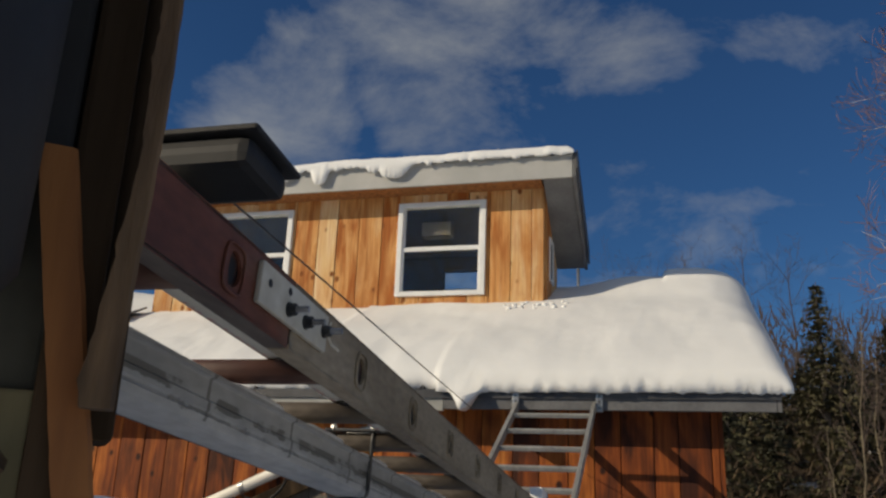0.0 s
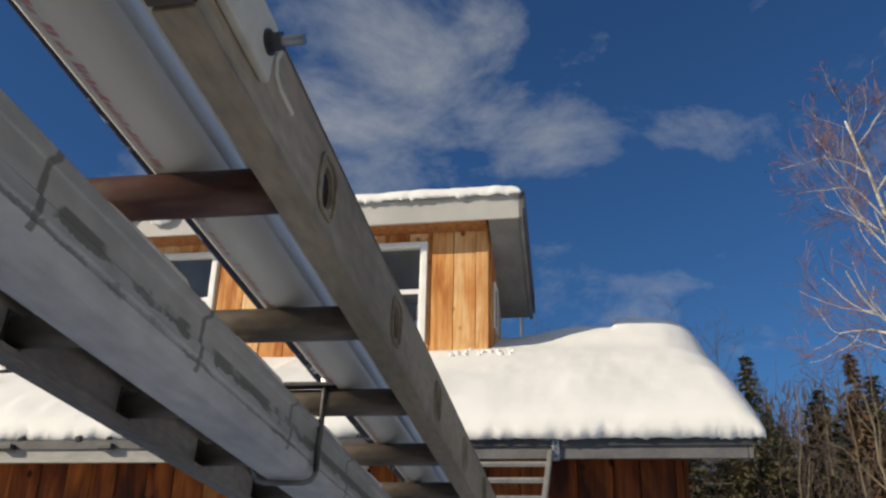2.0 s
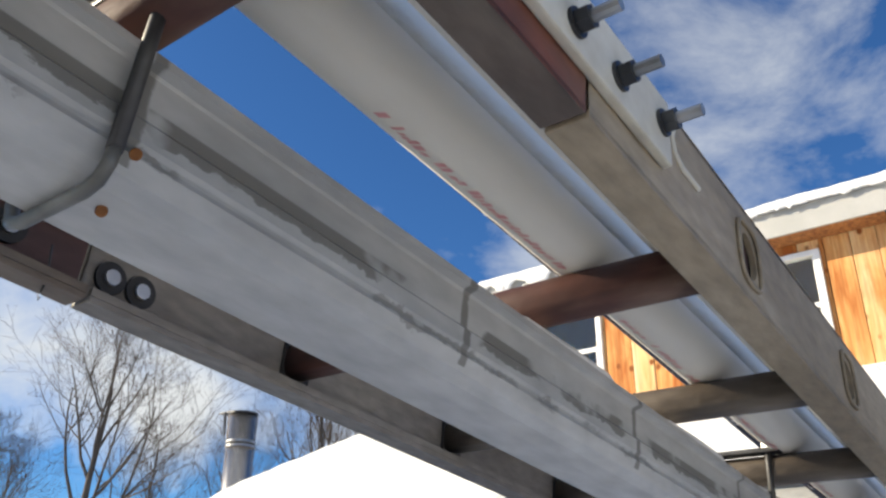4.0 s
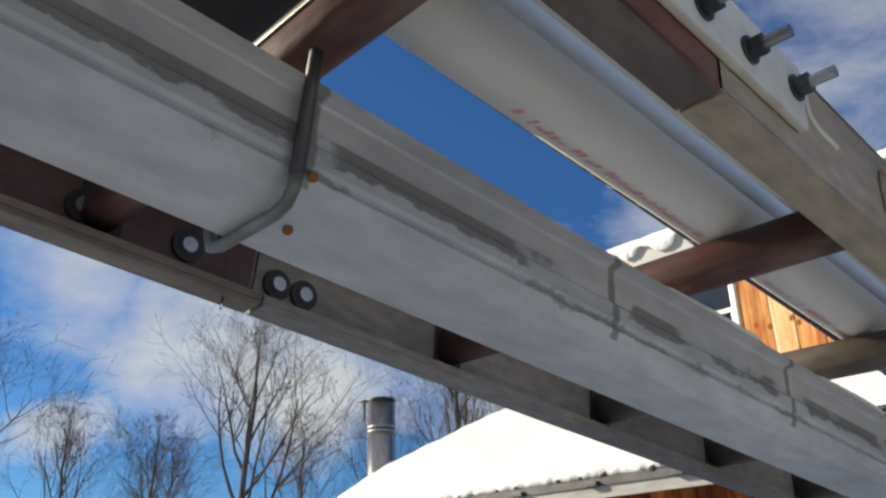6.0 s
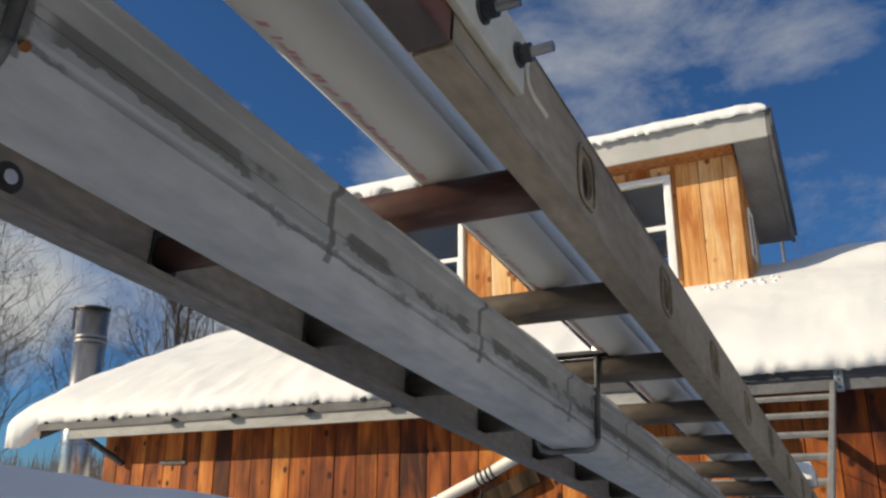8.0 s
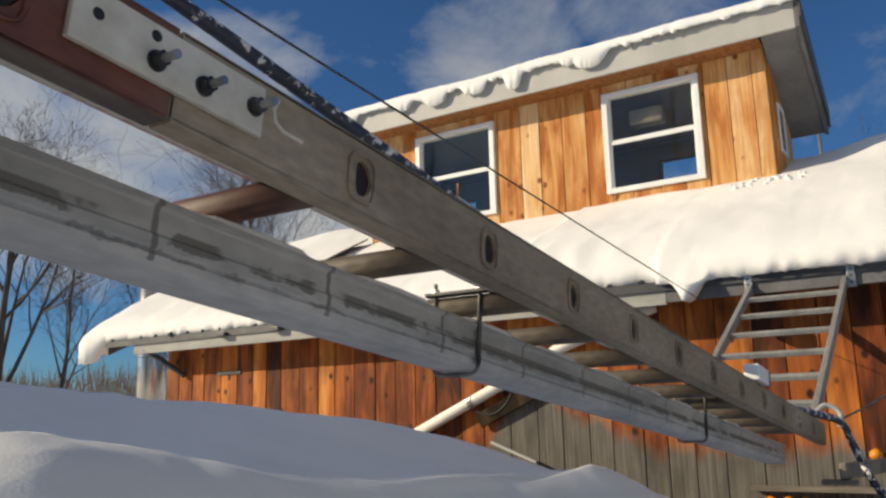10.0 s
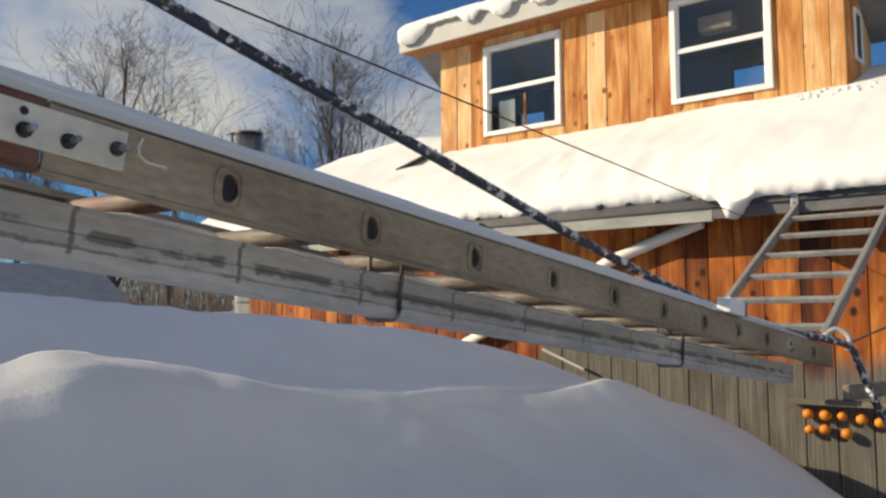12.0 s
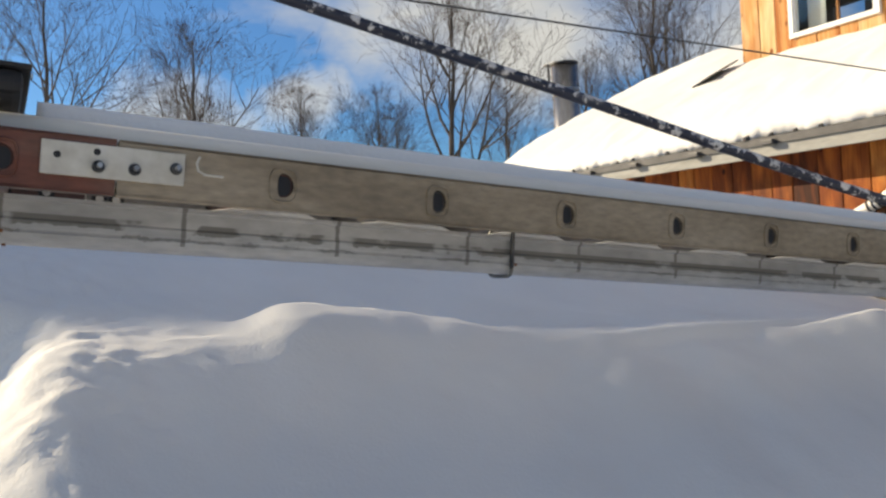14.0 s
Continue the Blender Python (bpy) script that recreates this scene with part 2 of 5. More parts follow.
WALL_WOOD = board_material("stained_boards", [(0.045, 0.012, 0.0055), (0.21, 0.050, 0.011), (0.42, 0.125, 0.024), (0.62, 0.25, 0.06)], (0.125, 0.115, 0.10), 2.46, 0.55)
DORMER_WOOD = board_material("pine_boards", [(0.36, 0.11, 0.024), (0.60, 0.29, 0.10), (0.71, 0.46, 0.23), (0.77, 0.57, 0.35)], None, 0, 0.5)
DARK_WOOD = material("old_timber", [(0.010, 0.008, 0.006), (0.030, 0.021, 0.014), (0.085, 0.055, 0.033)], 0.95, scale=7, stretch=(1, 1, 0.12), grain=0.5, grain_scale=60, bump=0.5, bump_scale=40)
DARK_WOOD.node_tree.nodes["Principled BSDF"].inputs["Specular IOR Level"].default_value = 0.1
BRACE_WOOD = material("torn_brown_board", [(0.035, 0.02, 0.012), (0.16, 0.10, 0.055), (0.27, 0.18, 0.10)], 0.9, scale=22, stretch=(1, 1, 0.18), grain=0.6, grain_scale=120, bump=0.6, bump_scale=90)
PALE_PANEL = material("pale_raw_panel", [(0.16, 0.135, 0.075), (0.28, 0.24, 0.14), (0.36, 0.31, 0.19)], 0.85, scale=12, stretch=(1, 1, 0.2), grain=0.4, bump=0.2)
PANEL_GREY = material("dirty_grey_sheet", [(0.05, 0.05, 0.042), (0.10, 0.10, 0.085), (0.22, 0.20, 0.15)], 0.8, scale=9, stretch=(1, 1, 0.6), grain=0.4, bump=0.15, lo=0.35, hi=0.85)
ORANGE_WOOD = material("fresh_board", [(0.14, 0.045, 0.012), (0.26, 0.10, 0.028), (0.36, 0.15, 0.045)], 0.8, scale=24, stretch=(1, 1, 0.1), grain=0.5, bump=0.4)
GREY_WOOD = material("weathered_plank", [(0.08, 0.068, 0.055), (0.17, 0.145, 0.115), (0.24, 0.205, 0.165)], 0.85, scale=8, stretch=(0.15, 1, 1), grain=0.5, bump=0.4)
FASCIA_DARK = material("grey_fascia_paint", [(0.085, 0.085, 0.09), (0.15, 0.15, 0.155)], 0.6, scale=5, grain=0.3, bump=0.1)
EAVE_GREY = material("weathered_eave_paint", [(0.20, 0.205, 0.19), (0.30, 0.30, 0.285), (0.37, 0.37, 0.35)], 0.65, scale=6, stretch=(0.3, 1, 1), grain=0.25, bump=0.08)
FASCIA_LIGHT = material("pale_fascia_paint", [(0.36, 0.36, 0.345), (0.46, 0.45, 0.43)], 0.55, scale=2.5, grain=0.06, grain_scale=12, bump=0.03)
SOFFIT = material("grey_soffit", [(0.11, 0.11, 0.115), (0.17, 0.17, 0.17)], 0.7, scale=4, grain=0.3)
WINDOW_WHITE = material("white_vinyl", [(0.70, 0.70, 0.69), (0.80, 0.80, 0.79)], 0.4, scale=6, bump=0.03)
METAL_ROOF = material("dark_metal_roof", [(0.05, 0.05, 0.055), (0.09, 0.09, 0.095)], 0.5, 0.4, scale=6, bump=0.1)
ALU = material("dull_aluminium", [(0.30, 0.29, 0.27), (0.46, 0.45, 0.42)], 0.5, 0.55, scale=6, stretch=(1, 0.3, 1), grain=0.4, bump=0.12, bump_scale=60)
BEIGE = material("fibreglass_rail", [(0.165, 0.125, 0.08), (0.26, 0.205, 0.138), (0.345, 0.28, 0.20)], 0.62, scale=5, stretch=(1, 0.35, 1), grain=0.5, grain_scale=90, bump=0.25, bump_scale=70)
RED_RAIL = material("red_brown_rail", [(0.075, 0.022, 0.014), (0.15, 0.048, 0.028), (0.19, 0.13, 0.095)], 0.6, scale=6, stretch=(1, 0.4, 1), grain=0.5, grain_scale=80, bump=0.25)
# far beige rail: a greyer, darker copy with its shade put into the colour
RAIL_SHADED = material("shaded_rail", [(0.095, 0.086, 0.08), (0.165, 0.152, 0.14), (0.235, 0.22, 0.205)], 0.65, scale=5, stretch=(1, 0.35, 1), grain=0.5, grain_scale=90, bump=0.25, bump_scale=70)
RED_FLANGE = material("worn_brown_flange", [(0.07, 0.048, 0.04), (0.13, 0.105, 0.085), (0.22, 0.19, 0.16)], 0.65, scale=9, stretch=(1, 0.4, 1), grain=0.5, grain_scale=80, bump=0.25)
# far red rail: the red-brown darkened to stand for shade
RED_SHADED = material("shaded_red_rail", [(0.028, 0.013, 0.014), (0.06, 0.026, 0.025), (0.11, 0.07, 0.066)], 0.6, scale=6, stretch=(1, 0.4, 1), grain=0.5, grain_scale=80, bump=0.25)
RUNG_GREY = material("worn_rung", [(0.055, 0.042, 0.034), (0.105, 0.085, 0.068), (0.175, 0.148, 0.12)], 0.6, 0.15, scale=14, stretch=(0.4, 1, 1), grain=0.5, grain_scale=70, bump=0.3, bump_scale=60)
RUNG_RED = material("red_stained_rung", [(0.035, 0.013, 0.010), (0.085, 0.032, 0.024), (0.17, 0.11, 0.08)], 0.6, 0.05, scale=16, stretch=(0.4, 1, 1), grain=0.5, grain_scale=70, bump=0.3)
PLATE = material("cream_plate", [(0.50, 0.47, 0.40), (0.64, 0.61, 0.53)], 0.55, scale=7, grain=0.35, bump=0.12)
PVC = material("white_pvc", [(0.70, 0.665, 0.60), (0.80, 0.77, 0.71)], 0.55, scale=4, stretch=(1, 0.2, 1), grain=0.2, bump=0.04)
STEEL = material("zinc_steel", [(0.24, 0.24, 0.24), (0.42, 0.42, 0.42)], 0.4, 0.8, scale=20, grain=0.3, bump=0.1)
DARK_STEEL = material("dark_steel", [(0.03, 0.03, 0.035), (0.09, 0.09, 0.09)], 0.45, 0.6, scale=20, grain=0.3, bump=0.1)
GALV = material("dull_galvanised", [(0.09, 0.09, 0.085), (0.21, 0.205, 0.19)], 0.5, 0.4, scale=30, grain=0.4, bump=0.15)
RUST = material("rust", [(0.10, 0.035, 0.012), (0.28, 0.11, 0.03)], 0.9, scale=60, bump=0.3)
INK = material("red_ink", [(0.60, 0.24, 0.25), (0.70, 0.46, 0.44)], 0.5, scale=40, bump=0.0)
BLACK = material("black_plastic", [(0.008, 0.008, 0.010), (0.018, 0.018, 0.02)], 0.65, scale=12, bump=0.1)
ORANGE = material("orange_skin", [(0.55, 0.16, 0.01), (0.75, 0.27, 0.02)], 0.5, scale=9, spread=0.25, bump=0.15, bump_scale=60)
SHINY = material("stainless_stack", [(0.42, 0.38, 0.34), (0.62, 0.58, 0.54)], 0.27, 1.0, scale=4, stretch=(1, 1, 0.15), grain=0.3, bump=0.05)
BIRCH = material("birch_bark", [(0.12, 0.095, 0.07), (0.45, 0.40, 0.32), (0.55, 0.50, 0.42)], 0.8, scale=9, stretch=(0.5, 0.5, 2.2), grain=0.3, lo=0.30, hi=0.55)
BARK = material("grey_bark", [(0.05, 0.04, 0.034), (0.11, 0.092, 0.078)], 0.9, scale=6, stretch=(1, 1, 0.3), grain=0.4)
SAPLING = material("pale_bark", [(0.09, 0.07, 0.045), (0.22, 0.18, 0.12)], 0.85, scale=5, stretch=(1, 1, 0.3), grain=0.4)
TWIG = material("twigs", [(0.042, 0.029, 0.025), (0.095, 0.068, 0.06)], 0.9, scale=6, bump=0)
NEEDLES = material("spruce_needles", [(0.018, 0.018, 0.008), (0.045, 0.043, 0.018), (0.085, 0.073, 0.034)], 0.8, scale=1.2, spread=0.3, bump=0)
RUSSET = material("tamarack_needles", [(0.09, 0.05, 0.025), (0.17, 0.09, 0.04)], 0.85, scale=2, bump=0)
BRUSH = material("brown_undergrowth", [(0.03, 0.021, 0.013), (0.075, 0.05, 0.029), (0.14, 0.09, 0.05)], 0.95, scale=0.9, grain=0.5, bump=0.5)
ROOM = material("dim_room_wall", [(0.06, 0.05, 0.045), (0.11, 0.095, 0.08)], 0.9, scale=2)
GLASS = bpy.data.materials.new("window_glass")
GLASS.use_nodes = True
p = GLASS.node_tree.nodes["Principled BSDF"]
p.inputs["Base Color"].default_value = (0.9, 0.95, 0.95, 1)
p.inputs["Roughness"].default_value = 0.02
p.inputs["Transmission Weight"].default_value = 1.0
p.inputs["IOR"].default_value = 1.45
ICE = bpy.data.materials.new("ice")
ICE.use_nodes = True
p = ICE.node_tree.nodes["Principled BSDF"]
p.inputs["Base Color"].default_value = (0.9, 0.95, 1.0, 1)
p.inputs["Roughness"].default_value = 0.08
p.inputs["Transmission Weight"].default_value = 0.85
p.inputs["IOR"].default_value = 1.31


def gutter_material():
    """White-painted gutter with long ragged grey worn bands and dark drip marks below each rung."""
    m = material("worn_white_gutter", [(0.28, 0.287, 0.295), (0.42, 0.422, 0.42), (0.52, 0.515, 0.50)], 0.5, 0.1, scale=5, stretch=(1, 0.4, 1), grain=0.35, grain_scale=50, bump=0.1)
    n, l, p = nodes_of(m)
    colour = p.inputs["Base Color"].links[0].from_socket
    co = n.new("ShaderNodeTexCoord")
    sep = n.new("ShaderNodeSeparateXYZ")
    l.new(co.outputs["Object"], sep.inputs[0])
    mp = n.new("ShaderNodeMapping")
    mp.inputs["Scale"].default_value = (6, 15.0, 26)
    l.new(co.outputs["Object"], mp.inputs[0])
    no = n.new("ShaderNodeTexNoise")
    no.inputs["Scale"].default_value, no.inputs["Detail"].default_value, no.inputs["Roughness"].default_value = 2.0, 9, 0.72
    l.new(mp.outputs[0], no.inputs["Vector"])
    wide = n.new("ShaderNodeTexNoise")
    wide.inputs["Scale"].default_value, wide.inputs["Detail"].default_value = 9.0, 4
    l.new(co.outputs["Object"], wide.inputs["Vector"])

    def math(op, a, b):
        q = n.new("ShaderNodeMath")
        q.operation = op
        for k, v in enumerate((a, b)):
            if isinstance(v, (int, float)):
                q.inputs[k].default_value = v
            elif v is not None:
                l.new(v, q.inputs[k])
        return q.outputs[0]

    z = sep.outputs["Z"]
    def step(v, a, b):
        q = n.new("ShaderNodeMapRange")
        q.interpolation_type = "SMOOTHSTEP"
        q.inputs["From Min"].default_value, q.inputs["From Max"].default_value = a, b
        l.new(v, q.inputs[0])
        return q.outputs[0]

    zz = math("ADD", z, math("MULTIPLY", math("SUBTRACT", no.outputs[0], 0.5), 0.030))
    band = math("MINIMUM", math("ADD", zz, 0.0875), math("SUBTRACT", -0.0675, z))
    band = math("MULTIPLY", step(band, 0.0, 0.0016), step(wide.outputs[0], 0.40, 0.46))
    low = math("SUBTRACT", 0.0035, math("ABSOLUTE", math("ADD", zz, 0.100), None))
    low = math("MULTIPLY", math("MULTIPLY", step(low, 0.0, 0.0015), step(wide.outputs[0], 0.50, 0.44)), 0.7)
    band = math("MAXIMUM", band, low)
    near = math("FRACT", math("ADD", math("DIVIDE", math("SUBTRACT", sep.outputs["Y"], -0.13), 0.305), 0.5), None)
    drip = math("SUBTRACT", 1.0, math("MULTIPLY", math("ABSOLUTE", math("SUBTRACT", near, 0.5), None), 44.0))
    side = math("GREATER_THAN", z, -0.110)
    drip = math("MULTIPLY", step(math("ADD", drip, math("MULTIPLY", math("SUBTRACT", no.outputs[0], 0.5), 1.6)), 0.15, 0.55), side)
    stain = math("MAXIMUM", math("MULTIPLY", band, side), drip)
    mx = n.new("ShaderNodeMixRGB")
    mx.inputs[2].default_value = (0.135, 0.128, 0.115, 1)
    l.new(math("MULTIPLY", stain, 0.8), mx.inputs[0])
    l.new(colour, mx.inputs[1])
    l.new(mx.outputs[0], p.inputs["Base Color"])
    return m


GUTTER = gutter_material()


def hose_material():
    """Black tubing with a broken crust of snow."""
    m = material("snowy_hose", [(0.010, 0.013, 0.028), (0.024, 0.03, 0.055)], 0.5, bump=0.2)
    n, l, p = nodes_of(m)
    colour = p.inputs["Base Color"].links[0].from_socket
    co = n.new("ShaderNodeTexCoord")
    no = n.new("ShaderNodeTexNoise")
    no.inputs["Scale"].default_value, no.inputs["Detail"].default_value, no.inputs["Roughness"].default_value = 26, 6, 0.72
    l.new(co.outputs["Object"], no.inputs["Vector"])
    mr = n.new("ShaderNodeMapRange")
    mr.inputs["From Min"].default_value, mr.inputs["From Max"].default_value = 0.535, 0.565
    geo = n.new("ShaderNodeNewGeometry")
    sep = n.new("ShaderNodeSeparateXYZ")
    l.new(geo.outputs["Normal"], sep.inputs[0])
    up = n.new("ShaderNodeMath")
    up.operation = "MULTIPLY_ADD"
    up.inputs[1].default_value = 0.055
    l.new(sep.outputs["Z"], up.inputs[0])
    l.new(no.outputs[0], up.inputs[2])
    l.new(up.outputs[0], mr.inputs[0])
    mx = n.new("ShaderNodeMixRGB")
    mx.inputs[2].default_value = (0.62, 0.61, 0.60, 1)
    l.new(mr.outputs[0], mx.inputs[0])
    l.new(colour, mx.inputs[1])
    l.new(mx.outputs[0], p.inputs["Base Color"])
    return m


HOSE = hose_material()


# ---- mesh helpers ----
def mesh_of(name, bm, mat, smooth=False):
    me = bpy.data.meshes.new(name)
    bmesh.ops.recalc_face_normals(bm, faces=bm.faces)
    bm.to_mesh(me)
    bm.free()
    me.materials.append(mat)
    if smooth:
        for f in me.polygons:
            f.use_smooth = True
    return me


def part(name, bm, mat, parent=None, label="", smooth=False, kind=""):
    ob = new(name, mesh_of(name, bm, mat, smooth))
    if parent is not None:
        ob.parent = parent
    return tagged(ob, label, kind=kind)


def thing(name, label, category, group="", m=None):
    ob = new(name)
    ob.empty_display_size = 0.1
    if m is not None:
        ob.matrix_world = m
    return tagged(ob, label, category, group)


def box(x0, x1, y0, y1, z0, z1, bevel=0.0, bm=None):
    own = bmesh.new()
    vs = bmesh.ops.create_cube(own, size=1.0)["verts"]
    for v in vs:
        v.co = Vector(((x0 + x1) / 2 + v.co.x * (x1 - x0), (y0 + y1) / 2 + v.co.y * (y1 - y0), (z0 + z1) / 2 + v.co.z * (z1 - z0)))
    if bevel:
        bmesh.ops.bevel(own, geom=own.edges[:], offset=bevel, segments=2, affect="EDGES", profile=0.6)
    if bm is None:
        return own
    tmp = bpy.data.meshes.new("tmp")
    own.to_mesh(tmp)
    own.free()
    bm.from_mesh(tmp)
    bpy.data.meshes.remove(tmp)
    return bm


def tube(points, radii, sides=8, bm=None, caps=True):
    """A round tube along points."""
    bm = bm or bmesh.new()
    rings = []
    pts = [Vector(q) for q in points]
    if isinstance(radii, (int, float)):
        radii = [radii] * len(pts)
    ref = None
    for k, q in enumerate(pts):
        d = (pts[min(k + 1, len(pts) - 1)] - pts[max(k - 1, 0)]).normalized()
        if ref is None:
            ref = d.orthogonal().normalized()
        ref = (ref - d * ref.dot(d)).normalized()
        side = d.cross(ref)
        rings.append([bm.verts.new(q + (ref * math.cos(a) + side * math.sin(a)) * radii[k]) for a in [2 * math.pi * j / sides for j in range(sides)]])
    for a, b in zip(rings, rings[1:]):
        for j in range(sides):
            bm.faces.new((a[j], a[(j + 1) % sides], b[(j + 1) % sides], b[j]))
    if caps:
        bm.faces.new(rings[0][::-1])
        bm.faces.new(rings[-1])
    return bm


def extrude_profile(profile, y0, y1, steps=1, closed=True, bm=None, ends=True):
    """Sweeps a profile of (x, z) points along y."""
    bm = bm or bmesh.new()
    rows = []
    for k in range(steps + 1):
        y = y0 + (y1 - y0) * k / steps
        rows.append([bm.verts.new((x, y, z)) for x, z in profile])
    c = len(profile)
    for a, b in zip(rows, rows[1:]):
        for j in range(c if closed else c - 1):
            bm.faces.new((a[j], a[(j + 1) % c], b[(j + 1) % c], b[j]))
    if ends and closed:
        bm.faces.new(rows[0][::-1])
        bm.faces.new(rows[-1])
    return bm


def fbm(x, y, z=0.0, octaves=4):
    return noise.fractal(Vector((x, y, z)), 1.0, 2.0, octaves)


def sheet(fn_top, fn_low, xs, ys, bm=None):
    """A closed body between two height functions over a grid."""
    bm = bm or bmesh.new()
    top = [[bm.verts.new(fn_top(x, y)) for y in ys] for x in xs]
    low = [[bm.verts.new(fn_low(x, y)) for y in ys] for x in xs]
    nx, ny = len(xs), len(ys)
    for i in range(nx - 1):
        for j in range(ny - 1):
            bm.faces.new((top[i][j], top[i + 1][j], top[i + 1][j + 1], top[i][j + 1]))
            bm.faces.new((low[i][j + 1], low[i + 1][j + 1], low[i + 1][j], low[i][j]))
    for i in range(nx - 1):
        bm.faces.new((top[i + 1][0], top[i][0], low[i][0], low[i + 1][0]))
        bm.faces.new((top[i][-1], top[i + 1][-1], low[i + 1][-1], low[i][-1]))
    for j in range(ny - 1):
        bm.faces.new((top[0][j], top[0][j + 1], low[0][j + 1], low[0][j]))
        bm.faces.new((top[-1][j + 1], top[-1][j], low[-1][j], low[-1][j + 1]))
    return bm


def span(a, b, n):
    return [a + (b - a) * k / n for k in range(n + 1)]


def smooth01(v):
    v = min(1.0, max(0.0, v))
    return v * v * (3 - 2 * v)


# ---- ground ----
GROUND = 1.0


def ground_z(x, y):
    d = math.hypot(x, y)
    hill = 5.5 * smooth01((y - 16) / 30) * smooth01((x + 6) / 10) + 2.2 * smooth01((d - 18) / 40)
    return GROUND + hill + 0.25 * fbm(x * 0.08, y * 0.08) * smooth01((d - 9) / 8)


ring = [0, 2, 4, 6, 8, 10, 13, 16, 20, 24, 28, 33, 40, 50, 65, 90, 140, 260, 600, 1500, 3000]
bm = bmesh.new()
rows = []
for r in ring:
    rows.append([bm.verts.new((r * math.cos(a), r * math.sin(a), ground_z(r * math.cos(a), r * math.sin(a)))) for a in [2 * math.pi * k / 64 for k in range(64)]] if r else [bm.verts.new((0, 0, GROUND))])
for k in range(64):
    bm.faces.new((rows[0][0], rows[1][k], rows[1][(k + 1) % 64]))
for a, b in zip(rows[1:], rows[2:]):
    for k in range(64):
        bm.faces.new((a[k], b[k], b[(k + 1) % 64], a[(k + 1) % 64]))
GROUND_MAT = SNOW.copy()
GROUND_MAT.name = "snow_and_forest_floor"
n, l, p = nodes_of(GROUND_MAT)
gp = n.new("ShaderNodeNewGeometry")
gs = n.new("ShaderNodeSeparateXYZ")
l.new(gp.outputs["Position"], gs.inputs[0])
gn = n.new("ShaderNodeTexNoise")
gn.inputs["Scale"].default_value, gn.inputs["Detail"].default_value = 0.6, 6
l.new(gp.outputs["Position"], gn.inputs["Vector"])
gy = n.new("ShaderNodeMapRange")
gy.inputs["From Min"].default_value, gy.inputs["From Max"].default_value = 12.5, 16.5
l.new(gs.outputs["Y"], gy.inputs[0])
gx = n.new("ShaderNodeMapRange")
gx.inputs["From Min"].default_value, gx.inputs["From Max"].default_value = -3.0, 1.0
l.new(gs.outputs["X"], gx.inputs[0])
g1 = n.new("ShaderNodeMath")
g1.operation = "MULTIPLY"
l.new(gy.outputs[0], g1.inputs[0])
l.new(gx.outputs[0], g1.inputs[1])
gt = n.new("ShaderNodeMapRange")
gt.inputs["From Min"].default_value, gt.inputs["From Max"].default_value = 0.66, 0.62
l.new(gn.outputs[0], gt.inputs[0])
g2 = n.new("ShaderNodeMath")
g2.operation = "MULTIPLY"
l.new(g1.outputs[0], g2.inputs[0])
l.new(gt.outputs[0], g2.inputs[1])
gm = n.new("ShaderNodeMixRGB")
gm.inputs[2].default_value = (0.045, 0.03, 0.018, 1)
l.new(g2.outputs[0], gm.inputs[0])
l.new(p.inputs["Base Color"].links[0].from_socket, gm.inputs[1])
l.new(gm.outputs[0], p.inputs["Base Color"])
tagged(part("ground", bm, GROUND_MAT, smooth=True), "snow-covered ground reaching to the wooded horizon", "ground", kind="structure")


# ---- snow bank beside the ladder ----
def bank_z(x, y):
    r = 2.97 - 0.075 * y - 0.06 * max(0.0, y - 3.0)
    if x < -2.5:
        z = r - 0.02 * (x + 2.5) ** 2 - 0.25 * smooth01((-x - 4.5) / 3) * (3 - 2.2 * smooth01((y - 1.5) / 1.5))
    else:
        z = r - (0.33 - 0.04 * smooth01((y - 1.3) / 1.4)) * smooth01((x + 2.5) / 1.35)
    xk = -1.24 + 0.14 * smooth01((y - 1.0) / 1.0)
    if x > xk:
        z -= 0.66 * ((x - xk) - 0.12 * (1 - math.exp(-(x - xk) / 0.12)))
    cx = -1.36 + 0.10 * (y - 0.4)
    along = math.exp(-((y - 0.52) / (0.26 if y < 0.52 else 0.62)) ** (4 if y < 0.52 else 2))
    off = x - cx
    z += 0.085 * along * math.exp(-(off / (0.028 if off < 0 else 0.27)) ** 2)
    cx2 = -1.02 + 0.10 * (y - 2.5)
    off = x - cx2
    z += 0.06 * math.exp(-((y - 2.95) / 0.6) ** 4) * math.exp(-(off / (0.03 if off < 0 else 0.30)) ** 2)
    z -= 0.05 * smooth01((y - 1.4) / 0.4) * smooth01((3.0 - y) / 0.5) * smooth01((x + 1.12) / 0.10)
    z -= 0.03 * math.exp(-(((x + 1.31) / 0.06) ** 2 + ((y - 1.14) / 0.07) ** 2))
    end = -0.30 + 0.06 * fbm(x * 1.3, 3.0) - 1.3 * smooth01((-x - 1.55) / 0.7)
    if y < end:
        z -= 1.8 * (end - y) ** 1.7
    if y > 3.2:
        z -= 0.05 * (y - 3.2) ** 2 * smooth01((x + 4.5) / 3.0)
    z += 0.02 * fbm(x * 1.1, y * 1.1) + 0.008 * fbm(x * 7, y * 7) + 0.011 * fbm(x * 24, y * 24) * smooth01((0.25 - y) / 0.4)
    return max(z, GROUND - 0.05)


